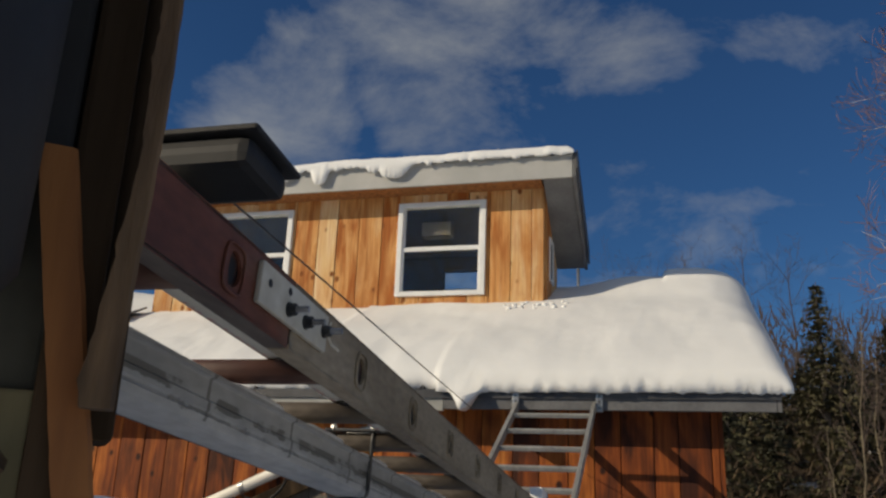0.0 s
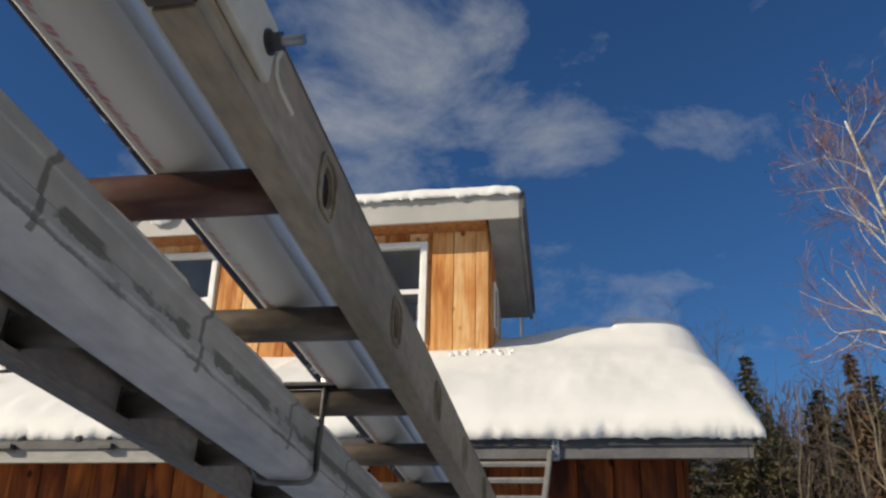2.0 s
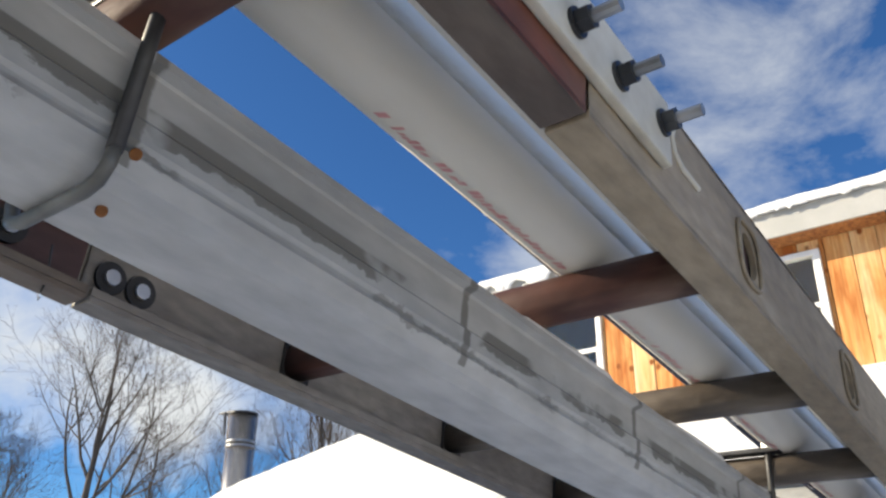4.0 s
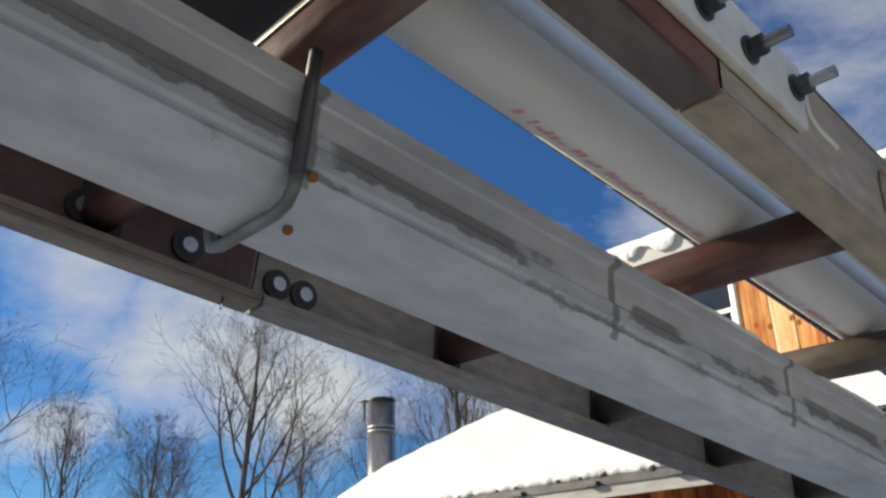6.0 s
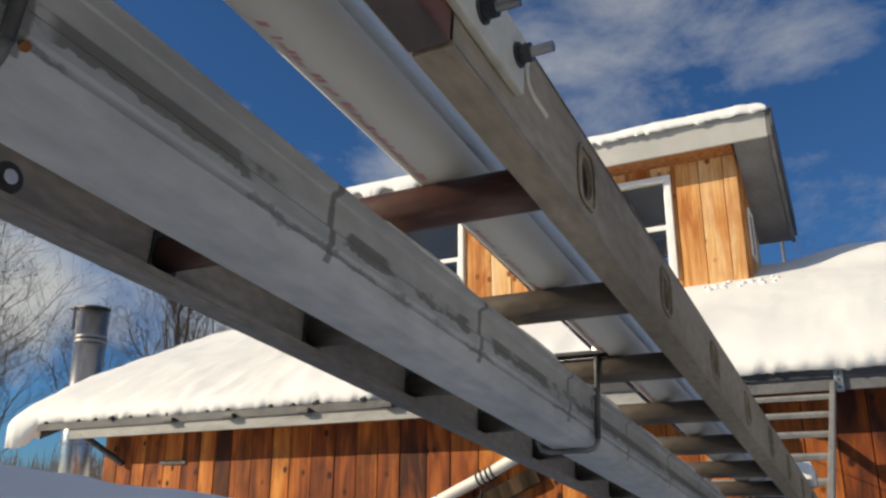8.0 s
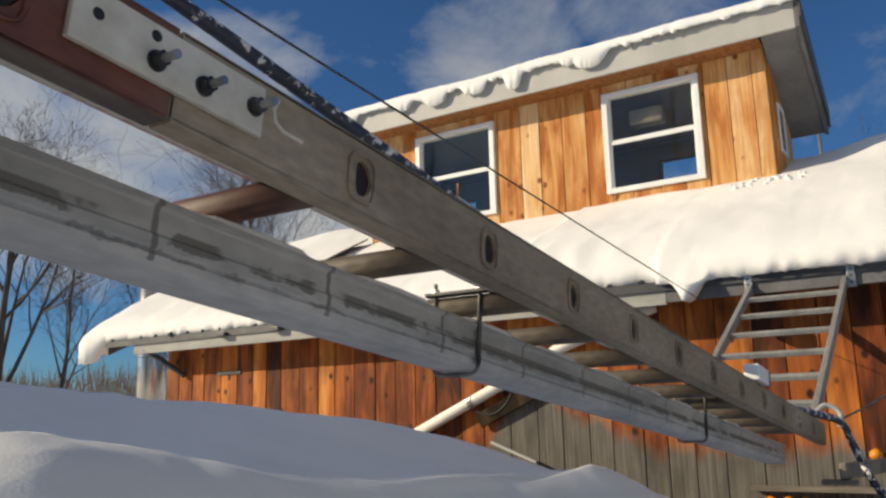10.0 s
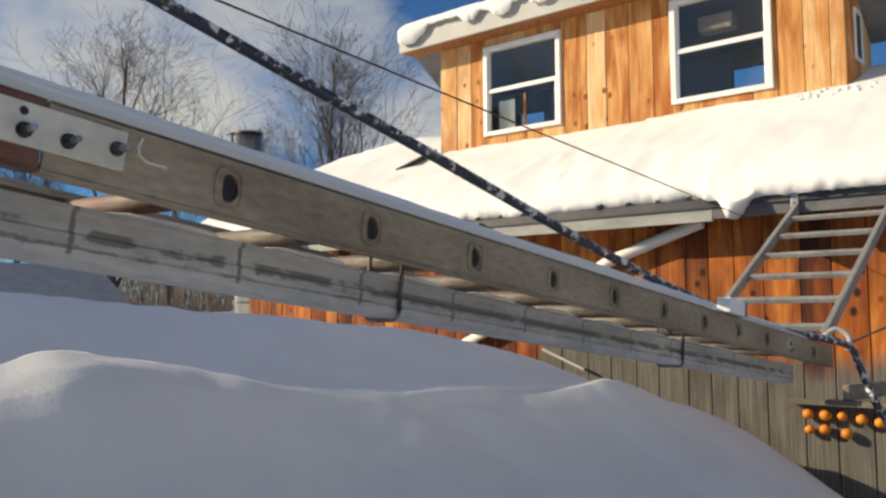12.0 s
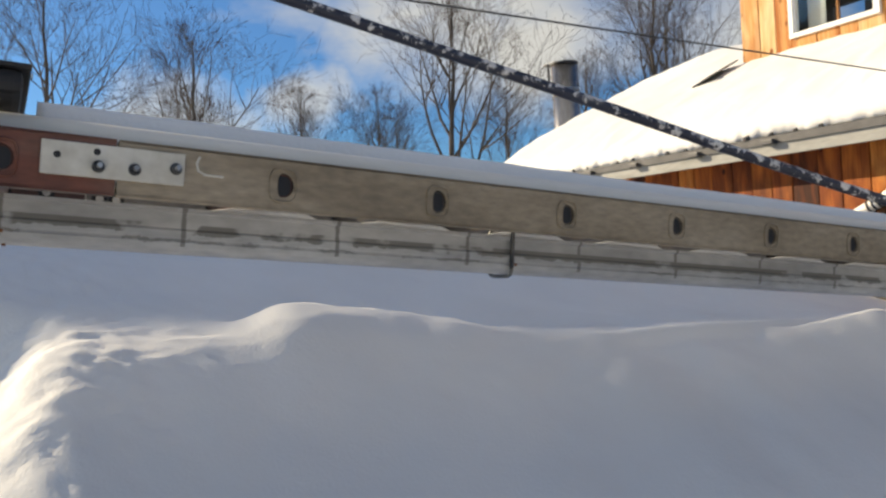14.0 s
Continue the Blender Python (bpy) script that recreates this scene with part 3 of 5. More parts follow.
xs = span(-9, -2.6, 26) + span(-2.5, -1.6, 24) + span(-1.58, -0.8, 44) + span(-0.77, 0.75, 36)
ys = span(-2.35, -1.0, 16) + span(-0.95, -0.1, 34) + span(-0.06, 3.4, 86) + span(3.5, 4.95, 14)
bm = sheet(lambda x, y: (x, y, bank_z(x, y)), lambda x, y: (x, y, GROUND - 0.1), xs, ys)
tagged(part("snow_bank", bm, SNOW, smooth=True), "deep wind-shaped snow bank with sharp drifted crests", "snow bank")


# ---- sugar house ----
EAVE_Y, WALL_Y, RIDGE_Y, BACK_Y = 5.0, 5.3, 7.9, 10.5
LEFT, RIGHT = -6.72, 0.81
ROOF_L, ROOF_R = -7.35, 1.22
house = thing("sugar_house", "timber house with snow-laden roof and glazed roof monitor", "house")


def roof_z(y):
    return 3.62 + 0.455 * (y - EAVE_Y) if y <= RIDGE_Y else 3.62 + 0.455 * (2 * RIDGE_Y - EAVE_Y - y)


def board(x0, x1, y, z0, z1, lean=0.0):
    """One vertical board, 22 mm thick, with eased edges."""
    bm = bmesh.new()
    e = 0.004
    prof = [(x0, y + 0.022), (x0, y + e), (x0 + e, y), (x1 - e, y), (x1, y + e), (x1, y + 0.022)]
    a = [bm.verts.new((px, py, z0)) for px, py in prof]
    b = [bm.verts.new((px + lean, py, z1)) for px, py in prof]
    for j in range(6):
        bm.faces.new((a[j], a[(j + 1) % 6], b[(j + 1) % 6], b[j]))
    bm.faces.new(a[::-1])
    bm.faces.new(b)
    return bm


rng = random.Random(4)
wall = part("front_wall", box(LEFT, RIGHT, WALL_Y + 0.024, WALL_Y + 0.15, GROUND - 0.1, 3.60), DARK_WOOD, house, "vertical board wall stained orange, greyed near the ground")
x = LEFT
while x < RIGHT - 0.02:
    w = min(rng.uniform(0.17, 0.25), RIGHT - x)
    part("board", board(x + 0.003, x + w - 0.003, WALL_Y + rng.uniform(-0.004, 0.003), GROUND - 0.05, 3.62), WALL_WOOD, wall)
    x += w
part("corner_board", box(RIGHT, RIGHT + 0.03, WALL_Y - 0.004, WALL_Y + 0.12, GROUND - 0.05, 3.6, 0.004), WALL_WOOD, house)
for name, xx in (("side_wall", LEFT), ("side_wall", RIGHT - 0.12)):
    bm = bmesh.new()
    out = [(WALL_Y + 0.16, GROUND - 0.1), (BACK_Y - 0.13, GROUND - 0.1), (BACK_Y - 0.13, 3.60), (RIDGE_Y, 4.75), (WALL_Y + 0.16, 3.60)]
    a = [bm.verts.new((xx, yy, zz)) for yy, zz in out]
    b = [bm.verts.new((xx + 0.12, yy, zz)) for yy, zz in out]
    for j in range(5):
        bm.faces.new((a[j], a[(j + 1) % 5], b[(j + 1) % 5], b[j]))
    bm.faces.new(a[::-1])
    bm.faces.new(b)
    part(name, bm, WALL_WOOD, house)
part("back_wall", box(LEFT, RIGHT, BACK_Y - 0.12, BACK_Y, GROUND - 0.1, 3.6), WALL_WOOD, house)

# roof deck, in two pitches, with the monitor standing through it
roof = None
for name, y0, y1 in (("roof", EAVE_Y - 0.02, RIDGE_Y), ("roof", RIDGE_Y, BACK_Y + 0.4)):
    bm = bmesh.new()
    vs = []
    for xx in (ROOF_L, ROOF_R if y0 < RIDGE_Y else RIGHT + 0.03):
        for yy in (y0, y1):
            vs.append([bm.verts.new((xx, yy, roof_z(yy) + d)) for d in (-0.06, 0.0)])
    a, b, c, d = vs
    for q in ((a[0], b[0], d[0], c[0]), (a[1], c[1], d[1], b[1]), (a[0], a[1], b[1], b[0]), (c[0], d[0], d[1], c[1]), (a[0], c[0], c[1], a[1]), (b[0], b[1], d[1], d[0])):
        bm.faces.new(q)
    roof = roof or part(name, bm, METAL_ROOF, house, "dark metal roof under snow")
# fascia: dark to the monitor's end of the house, paler along the rest
part("fascia", box(-1.2, ROOF_R - 0.032, EAVE_Y, EAVE_Y + 0.03, 3.47, 3.615, 0.004), FASCIA_DARK, house, "dark grey eave board")
part("fascia", box(-6.9, -1.204, EAVE_Y, EAVE_Y + 0.03, 3.455, 3.60, 0.004), EAVE_GREY, house, "weathered grey eave board")
part("soffit", box(-6.9, ROOF_R - 0.1, EAVE_Y + 0.034, WALL_Y - 0.01, 3.535, 3.55), SOFFIT, house)
for xx in (ROOF_R - 0.028, ROOF_L):
    for ya, yb in ((EAVE_Y, RIDGE_Y), (RIDGE_Y, BACK_Y + 0.38)):
        if xx > 0 and ya == RIDGE_Y:
            continue
        bm = bmesh.new()
        a = [bm.verts.new((xx, yy, zz)) for yy, zz in ((ya, roof_z(ya) - 0.15), (yb, roof_z(yb) - 0.15), (yb, roof_z(yb) - 0.062), (ya, roof_z(ya) - 0.062))]
        b = [bm.verts.new((v.co.x + 0.028, v.co.y, v.co.z)) for v in a]
        for j in range(4):
            bm.faces.new((a[j], a[(j + 1) % 4], b[(j + 1) % 4], b[j]))
        bm.faces.new(a[::-1])
        bm.faces.new(b)
        part("barge_board", bm, FASCIA_DARK, house)
x = ROOF_L + 0.1
rib_rng = random.Random(17)
while x < -1.3:
    if rib_rng.random() < 0.72:
        part("roof_rib", extrude_profile([(x - 0.02, 0), (x - 0.012, 0.03), (x + 0.012, 0.03), (x + 0.02, 0)], 0, 0.35), METAL_ROOF, roof).matrix_world = pose(0, EAVE_Y - 0.035 + rib_rng.uniform(-0.005, 0.03), roof_z(EAVE_Y) - 0.015, 24.5, 0, 0)
    x += 0.235

# monitor (glazed box on the ridge)
MON_Y, MON_BACK, MON_L, MON_R = 6.78, 7.60, -5.1, -0.69
FALL, FALL_FROM = 0.60, 6.53


def fall(bm):
    for v in bm.verts:
        v.co.z -= FALL * max(0.0, v.co.y - FALL_FROM)
    return bm


MON_LOW, MON_TOP, SIDE_TOP = 4.2, 5.92, 6.06
WINS = [(-4.46, -3.46), (-2.24, -1.29)]
SILL, HEAD = 4.795, 5.81
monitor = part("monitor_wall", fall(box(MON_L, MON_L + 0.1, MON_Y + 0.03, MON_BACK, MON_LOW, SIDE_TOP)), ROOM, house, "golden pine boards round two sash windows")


def pierced(y0, y1, holes, mat, top=MON_TOP):
    xs_ = [MON_L + 0.1] + [v for h in holes for v in h[:2]] + [MON_R - 0.1]
    for k in range(0, len(xs_), 2):
        if xs_[k + 1] - xs_[k] > 0.01:
            part("wall_panel", box(xs_[k], xs_[k + 1], y0, y1, MON_LOW, top), mat, monitor)
    for h in holes:
        part("wall_panel", box(h[0], h[1], y0, y1, MON_LOW, h[2]), mat, monitor)
        part("wall_panel", box(h[0], h[1], y0, y1, h[3], top), mat, monitor)


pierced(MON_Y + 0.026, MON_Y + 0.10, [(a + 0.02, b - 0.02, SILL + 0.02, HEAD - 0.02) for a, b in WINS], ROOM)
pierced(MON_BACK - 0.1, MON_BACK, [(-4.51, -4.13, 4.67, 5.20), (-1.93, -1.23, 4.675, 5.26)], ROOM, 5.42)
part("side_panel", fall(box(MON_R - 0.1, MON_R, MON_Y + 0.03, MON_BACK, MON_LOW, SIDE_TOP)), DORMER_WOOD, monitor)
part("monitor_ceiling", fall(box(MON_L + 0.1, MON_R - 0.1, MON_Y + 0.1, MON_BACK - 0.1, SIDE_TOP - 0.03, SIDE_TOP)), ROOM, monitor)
rng = random.Random(9)
x = MON_L
while x < MON_R - 0.02:
    w = min(rng.uniform(0.19, 0.31), MON_R - x)
    if MON_R - x - w < 0.1:
        w = MON_R - x
    a, b = x + 0.003, x + w - 0.003
    jut = MON_Y + rng.uniform(-0.004, 0.003)
    hit = [q for q in WINS if a < q[1] and b > q[0]]
    if not hit:
        part("board", board(a, b, jut, MON_LOW, MON_TOP), DORMER_WOOD, monitor)
    else:
        wa, wb = hit[0]
        if a < wa - 0.015:
            part("board", board(a, wa, jut, MON_LOW, MON_TOP), DORMER_WOOD, monitor)
        if b > wb + 0.015:
            part("board", board(wb, b, jut, MON_LOW, MON_TOP), DORMER_WOOD, monitor)
        a2, b2 = max(a, wa + 0.001), min(b, wb - 0.001)
        if b2 - a2 > 0.02:
            part("board", board(a2, b2, jut, MON_LOW, SILL), DORMER_WOOD, monitor)
            part("board", board(a2, b2, jut, HEAD, MON_TOP), DORMER_WOOD, monitor)
    x += w
for k in range(3):
    y0 = MON_Y + 0.03 + k * 0.36
    part("board", fall(box(MON_R + 0.001, MON_R + 0.022, y0, min(y0 + 0.355, MON_BACK), MON_LOW, SIDE_TOP, 0.003)), DORMER_WOOD, monitor)


def sash_window(x0, x1, z0, z1, y, group):
    w = thing("window", "white double-hung sash window in pine boards", "window", group)
    w.location = (x0, y, z0)
    W, H = x1 - x0, z1 - z0
    f = 0.055
    for nm, q in (("jamb", (0, f, 0, H)), ("jamb", (W - f, W, 0, H)), ("sill", (f, W - f, 0, f * 0.9)), ("head", (f, W - f, H - f * 0.9, H))):
        part(nm, box(q[0], q[1], -0.025, 0.07, q[2], q[3], 0.005), WINDOW_WHITE, w)
    mid = H * 0.50
    up = part("upper_sash", box(f, W - f, 0.012, 0.042, mid - 0.012, mid + 0.028, 0.004), WINDOW_WHITE, w)
    lo = part("lower_sash", box(f, W - f, -0.008, 0.011, mid - 0.026, mid + 0.014, 0.004), WINDOW_WHITE, w)
    for s, za, zb, yy in ((up, mid + 0.028, H - f * 0.9, 0.027), (lo, f * 0.9, mid - 0.026, 0.002)):
        part("stile", box(f, f + 0.022, yy - 0.012, yy + 0.012, za, zb, 0.003), WINDOW_WHITE, s)
        part("stile", box(W - f - 0.022, W - f, yy - 0.012, yy + 0.012, za, zb, 0.003), WINDOW_WHITE, s)
        g = part("pane", box(f + 0.02, W - f - 0.02, yy - 0.002, yy + 0.002, za - 0.004, zb + 0.004), GLASS, s)
        g.visible_shadow = False
    return w


for a, b in WINS:
    sash_window(a, b, SILL, HEAD, MON_Y - 0.006, "sash windows of the roof monitor").parent = None
lamp = thing("ceiling_box", "pale brown box hanging under the monitor ceiling", "box")
part("box_body", box(-2.04, -1.71, 6.95, 7.10, 5.50, 5.66, 0.02), GREY_WOOD, lamp)
stick = thing("prop_stick", "pale wooden stick standing behind the window", "stick")
part("stick_body", box(-4.08, -4.05, 6.98, 7.01, 4.5, 5.28, 0.004), ORANGE_WOOD, stick)
paper = thing("paper_sheet", "white paper sheet behind the window pane", "paper")
part("sheet_body", box(-4.38, -4.17, 6.95, 6.956, 4.86, 5.22), WINDOW_WHITE, paper)

# monitor roof, fascia and soffits
mroof = part("monitor_roof", fall(box(-5.5, -0.372, 6.53, 7.62, 6.075, 6.155, 0.006)), FASCIA_DARK, house, "lean-to roof of the monitor with pale front board")
part("front_fascia", box(-5.5, -0.372, 6.50, 6.527, 5.902, 6.14, 0.004), FASCIA_LIGHT, mroof, "pale grey board")
part("side_fascia", fall(box(-0.369, -0.335, 6.50, 7.62, 5.905, 6.16, 0.004)), FASCIA_DARK, mroof)
part("drip_edge", fall(box(-0.333, -0.315, 6.48, 7.64, 5.985, 6.175, 0.003)), METAL_ROOF, mroof)
part("side_soffit", fall(box(-0.667, -0.372, 6.53, 7.61, 5.917, 5.93)), SOFFIT, mroof)
part("front_soffit", box(-5.48, -0.69, 6.53, 6.775, 5.903, 5.916), ORANGE_WOOD, mroof)

# small framed opening in the monitor's end wall, and the vent pipe behind it
side_win = thing("side_window", "small white-framed window in the monitor end wall", "window")
for nm, q in (("jamb", (6.97, 7.0, 4.98, 5.44)), ("jamb", (7.20, 7.23, 4.98, 5.44)), ("sill", (7.0, 7.20, 4.98, 5.01)), ("head", (7.0, 7.20, 5.41, 5.44))):
    part(nm, box(-0.669, -0.650, q[0], q[1], q[2], q[3], 0.004), WINDOW_WHITE, side_win)
part("pane", box(-0.667, -0.663, 7.0, 7.20, 5.01, 5.41), DARK_STEEL, side_win, "dark pane")
vent = thing("vent_pipe", "thin pale vent pipe standing behind the monitor", "pipe")
part("pipe_body", tube([(-0.53, 8.5, 4.5), (-0.53, 8.5, 5.55)], 0.018, 10), STEEL, vent, smooth=True)
flash = thing("roof_flashing", "dark metal sheet showing through the roof snow", "flashing")
part("sheet_body", box(-0.14, 0.14, -0.26, 0.26, -0.008, 0.008, 0.003), METAL_ROOF, flash)
flash.matrix_world = pose(-5.24, 6.50, 4.60, 24.5, -14, 0)


# ---- snow on the roofs ----
def edge(v, a, b, ra, rb):
    """1 inside, rounding to 0 at both ends."""
    p, q = min(1.0, max(0.0, (v - a) / ra)), min(1.0, max(0.0, (b - v) / rb))
    return math.sqrt(max(0.0, 1 - (1 - p) ** 2)) * math.sqrt(max(0.0, 1 - (1 - q) ** 2))


def base_lip(x):
    return EAVE_Y - 0.06 + 0.03 * fbm(x * 0.9, 2.2) + (0.06 if x < -1.25 else 0.0)


def front_lip(x):
    return base_lip(x) + 0.013 * fbm(x * 15.0, 7.7) - 0.14 * math.exp(-((x + 1.02) / 0.09) ** 2)


Y_TOP = BACK_Y + 0.45


def snow_y(x, s):
    fade = 1 - smooth01(s / 0.035)
    return base_lip(x) + (Y_TOP - base_lip(x)) * s + (front_lip(x) - base_lip(x)) * fade


def back_x(x, y):
    return x - max(0.0, x - 0.80) * smooth01((y - RIDGE_Y) / 0.8)


def roof_snow_top(x, s):
    y = snow_y(x, s)
    t = 0.27 + 0.035 * fbm(x * 0.45, y * 0.6) + 0.012 * fbm(x * 2.3, y * 2.3) + 0.004 * fbm(x * 9, y * 9)
    if x < -2.5:
        t += 0.012 * abs(fbm(x * 5, y * 5)) - 0.02
    t += 0.08 * smooth01((x + 0.55) / 0.65) * smooth01((y - 6.9) / 0.6) * smooth01((9.4 - y) / 0.8)
    t += 0.075 * smooth01((x - 0.44) / 0.05) * smooth01((y - 7.35) / 0.25) * smooth01((8.9 - y) / 0.5)
    t -= 0.05 * abs(noise.noise(Vector((x * 3.1, y * 3.1, 2.0)))) * smooth01((-1.0 - x) / 1.0) * smooth01((6.2 - y) / 0.8)
    t += 0.10 * math.exp(-((x + 6.4) / 0.7) ** 2) * math.exp(-((y - RIDGE_Y) / 0.7) ** 2)
    d = max(0.0, y - base_lip(x) + 0.02)
    front = 0.25 * smooth01(d / 0.05) + 0.75 * math.sqrt(max(0.0, 1 - (1 - min(1.0, d / 0.9)) ** 2))
    e = edge(x, -7.85, 1.305, 0.32, 0.20 + 0.34 * smooth01((y - 5.0) / 2.9)) * edge(y, -50, Y_TOP, 0.3, 0.3) * front
    base = roof_z(y) if abs(y - RIDGE_Y) > 0.35 else roof_z(RIDGE_Y - 0.35) + 0.07 * (1 - (abs(y - RIDGE_Y) / 0.35) ** 2)
    return (back_x(x, y), y, base + 0.012 + t * e)


def roof_snow_low(x, s):
    y = snow_y(x, s)
    drop = 0.0
    if s < 0.02:
        drop = 0.015 + 0.035 * abs(fbm(x * 17, 1.1)) + 0.15 * math.exp(-((x + 1.02) / 0.07) ** 2)
    if x < ROOF_L:
        drop += 0.20 * smooth01((ROOF_L - x) / 0.3)
    return (back_x(x, y), y, roof_z(max(y, EAVE_Y - 0.02)) + 0.004 - drop)


ss = [0, 0.002, 0.005, 0.009, 0.015, 0.022, 0.03, 0.04, 0.05, 0.065] + span(0.085, 1, 64)
bm = sheet(roof_snow_top, roof_snow_low, span(-7.85, -6.9, 24) + span(-6.87, 1.0, 270) + span(1.01, 1.30, 14), ss)
tagged(part("roof_snow", bm, SNOW, smooth=True), "thick rounded snow blanket lying on the house roof", "snow")


def mon_lip(x):
    k = fbm(x * 1.1, 5.5) + 0.5 * fbm(x * 3.1, 1.5)
    return 6.45 - 0.04 * max(0, k)


def mon_top(x, s):
    y = mon_lip(x) + (7.62 - mon_lip(x)) * s
    t = 0.10 + 0.02 * fbm(x * 1.3, y) + 0.01 * fbm(x * 6, y * 6)
    e = edge(x, -5.48, -0.35, 0.12, 0.10) * edge(y, mon_lip(x), 7.62, 0.16, 0.2)
    return (x, y, 6.163 + t * e - FALL * max(0.0, y - FALL_FROM))


def mon_low(x, s):
    y = mon_lip(x) + (7.62 - mon_lip(x)) * s
    d = 0.0
    if s < 0.01:
        wob = x + 0.05 * noise.noise(Vector((x * 6.0, 3.2, 0.0)))
        lump = sum(depth * math.exp(-((wob - cx) / w) ** 4) for cx, w, depth in ((-2.2, 0.15, 0.14), (-2.42, 0.12, 0.05), (-3.05, 0.08, 0.15), (-3.5, 0.12, 0.10), (-4.0, 0.14, 0.12), (-4.42, 0.09, 0.10), (-5.3, 0.2, 0.16)))
        d = 0.012 + 0.05 * abs(noise.noise(Vector((x * 9, 0.3, 0)))) + 0.03 * abs(noise.noise(Vector((x * 29, 4.3, 0)))) + lump
    return (x, y, 6.158 - d - FALL * max(0.0, y - FALL_FROM))


bm = sheet(mon_top, mon_low, span(-5.48, -0.35, 424), [0, 0.006, 0.013, 0.022, 0.035, 0.05] + span(0.08, 1, 18))
tagged(part("monitor_snow", bm, SNOW, smooth=True), "thin snow crust hanging over the monitor roof edge", "snow")

rng = random.Random(21)
for k in range(26):
    x = rng.uniform(-6.9, -1.5)
    ln = rng.uniform(0.02, 0.06)
    ic = thing("icicle", "small clear icicle hanging from the eave snow", "icicle", "icicles along the eave")
    ic.location = (x, front_lip(x) + 0.01, roof_z(EAVE_Y) - 0.0)
    part("icicle_body", tube([(0, 0, 0.01), (0, 0, -ln * 0.5), (0.001, 0, -ln)], [0.007, 0.005, 0.001], 6), ICE, ic, smooth=True)

# ---- unseen barn added behind the walk, its roof sized to shade the bank ----
barn = thing("barn", "unseen pale barn with a steep metal roof, added to shade the bank", "barn")
part("barn_roof", extrude_profile([(-14.6, 5.78), (-11.0, 7.99), (-7.4, 5.78), (-7.4, 5.68), (-11.0, 7.89), (-14.6, 5.68)], -6.75, -2.5), METAL_ROOF, barn)
part("barn_walls", extrude_profile([(-14.3, GROUND - 0.1), (-14.3, 5.8), (-11.0, 7.82), (-7.7, 5.8), (-7.7, GROUND - 0.1)], -6.6, -2.7), FASCIA_LIGHT, barn)

# ---- ladder bridge ----
BRIDGE = pose(0, 0, 3.0, -6.72, 0, 0.5)
RAIL_LO, RAIL_HI = -0.044, 0.047
WIDTH = 0.53
STEP = 0.305


def pierced_web(u0, u1, holes, x_out, x_in):
    """A rail's web with rounded D-shaped openings at the rung ends."""
    bm = bmesh.new()
    cuts = [u0]
    for a, b in zip(holes, holes[1:]):
        cuts.append((a + b) / 2)
    cuts.append(u1)
    N = 16
    for k, h in enumerate(holes):
        a, b = cuts[k], cuts[k + 1]
        loops = []
        for xx in (x_out, x_in):
            inner, outer = [], []
            for j in range(N):
                t = 2 * math.pi * j / N
                c, s = math.cos(t), math.sin(t)
                q = 1.0 / (abs(c) ** 3 + abs(s) ** 3) ** (1 / 3)
                round_side = c > 0.05
                inner.append(bm.verts.new((xx, h + (0.0195 * c if round_side else 0.0105 * c * q), 0.0215 * s * (1.0 if round_side else min(q, 1.08)))))
                m = max(abs(c), abs(s))
                oc, os_ = c / m, s / m
                outer.append(bm.verts.new((xx, h + (oc * (b - h) if oc > 0 else oc * (h - a)), os_ * (RAIL_HI if os_ > 0 else -RAIL_LO))))
            loops.append((inner, outer))
            for j in range(N):
                i2 = (j + 1) % N
                bm.faces.new((inner[j], inner[i2], outer[i2], outer[j]))
        for j in range(N):
            i2 = (j + 1) % N
            bm.faces.new((loops[0][0][j], loops[0][0][i2], loops[1][0][i2], loops[1][0][j]))
    bmesh.ops.remove_doubles(bm, verts=bm.verts[:], dist=0.0001)
    return bm


def rail(bm, u0, u1, x_out, sign):
    """Flanges with a lip along top and bottom."""
    x_in = x_out + sign * 0.030
    for z0, z1 in ((RAIL_HI - 0.006, RAIL_HI), (RAIL_LO, RAIL_LO + 0.006)):
        box(min(x_out, x_in), max(x_out, x_in), u0, u1, z0, z1, 0.0015, bm)
    for z0, z1 in ((RAIL_HI - 0.014, RAIL_HI - 0.006), (RAIL_LO + 0.006, RAIL_LO + 0.014)):
        box(min(x_in, x_in - sign * 0.005), max(x_in, x_in - sign * 0.005), u0, u1, z0, z1, 0, bm)
    return bm


def rung_mesh(length):
    bm = bmesh.new()
    prof = []
    for j in range(14):
        t = 2 * math.pi * j / 14
        c, s = math.cos(t), math.sin(t)
        q = 1.0 / (abs(c) ** 3.5 + abs(s) ** 3.5) ** (1 / 3.5)
        prof.append((0.0178 * c * q, 0.0200 * s * q))
    rows = []
    for f, xx in ((1, 0.0), (1, -length), (0.86, -length), (0.86, 0.0)):
        rows.append([bm.verts.new((xx, u * f, z * f)) for u, z in prof])
    for a, b in ((0, 1), (1, 2), (2, 3), (3, 0)):
        for j in range(14):
            i2 = (j + 1) % 14
            bm.faces.new((rows[a][j], rows[a][i2], rows[b][i2], rows[b][j]))
    return bm


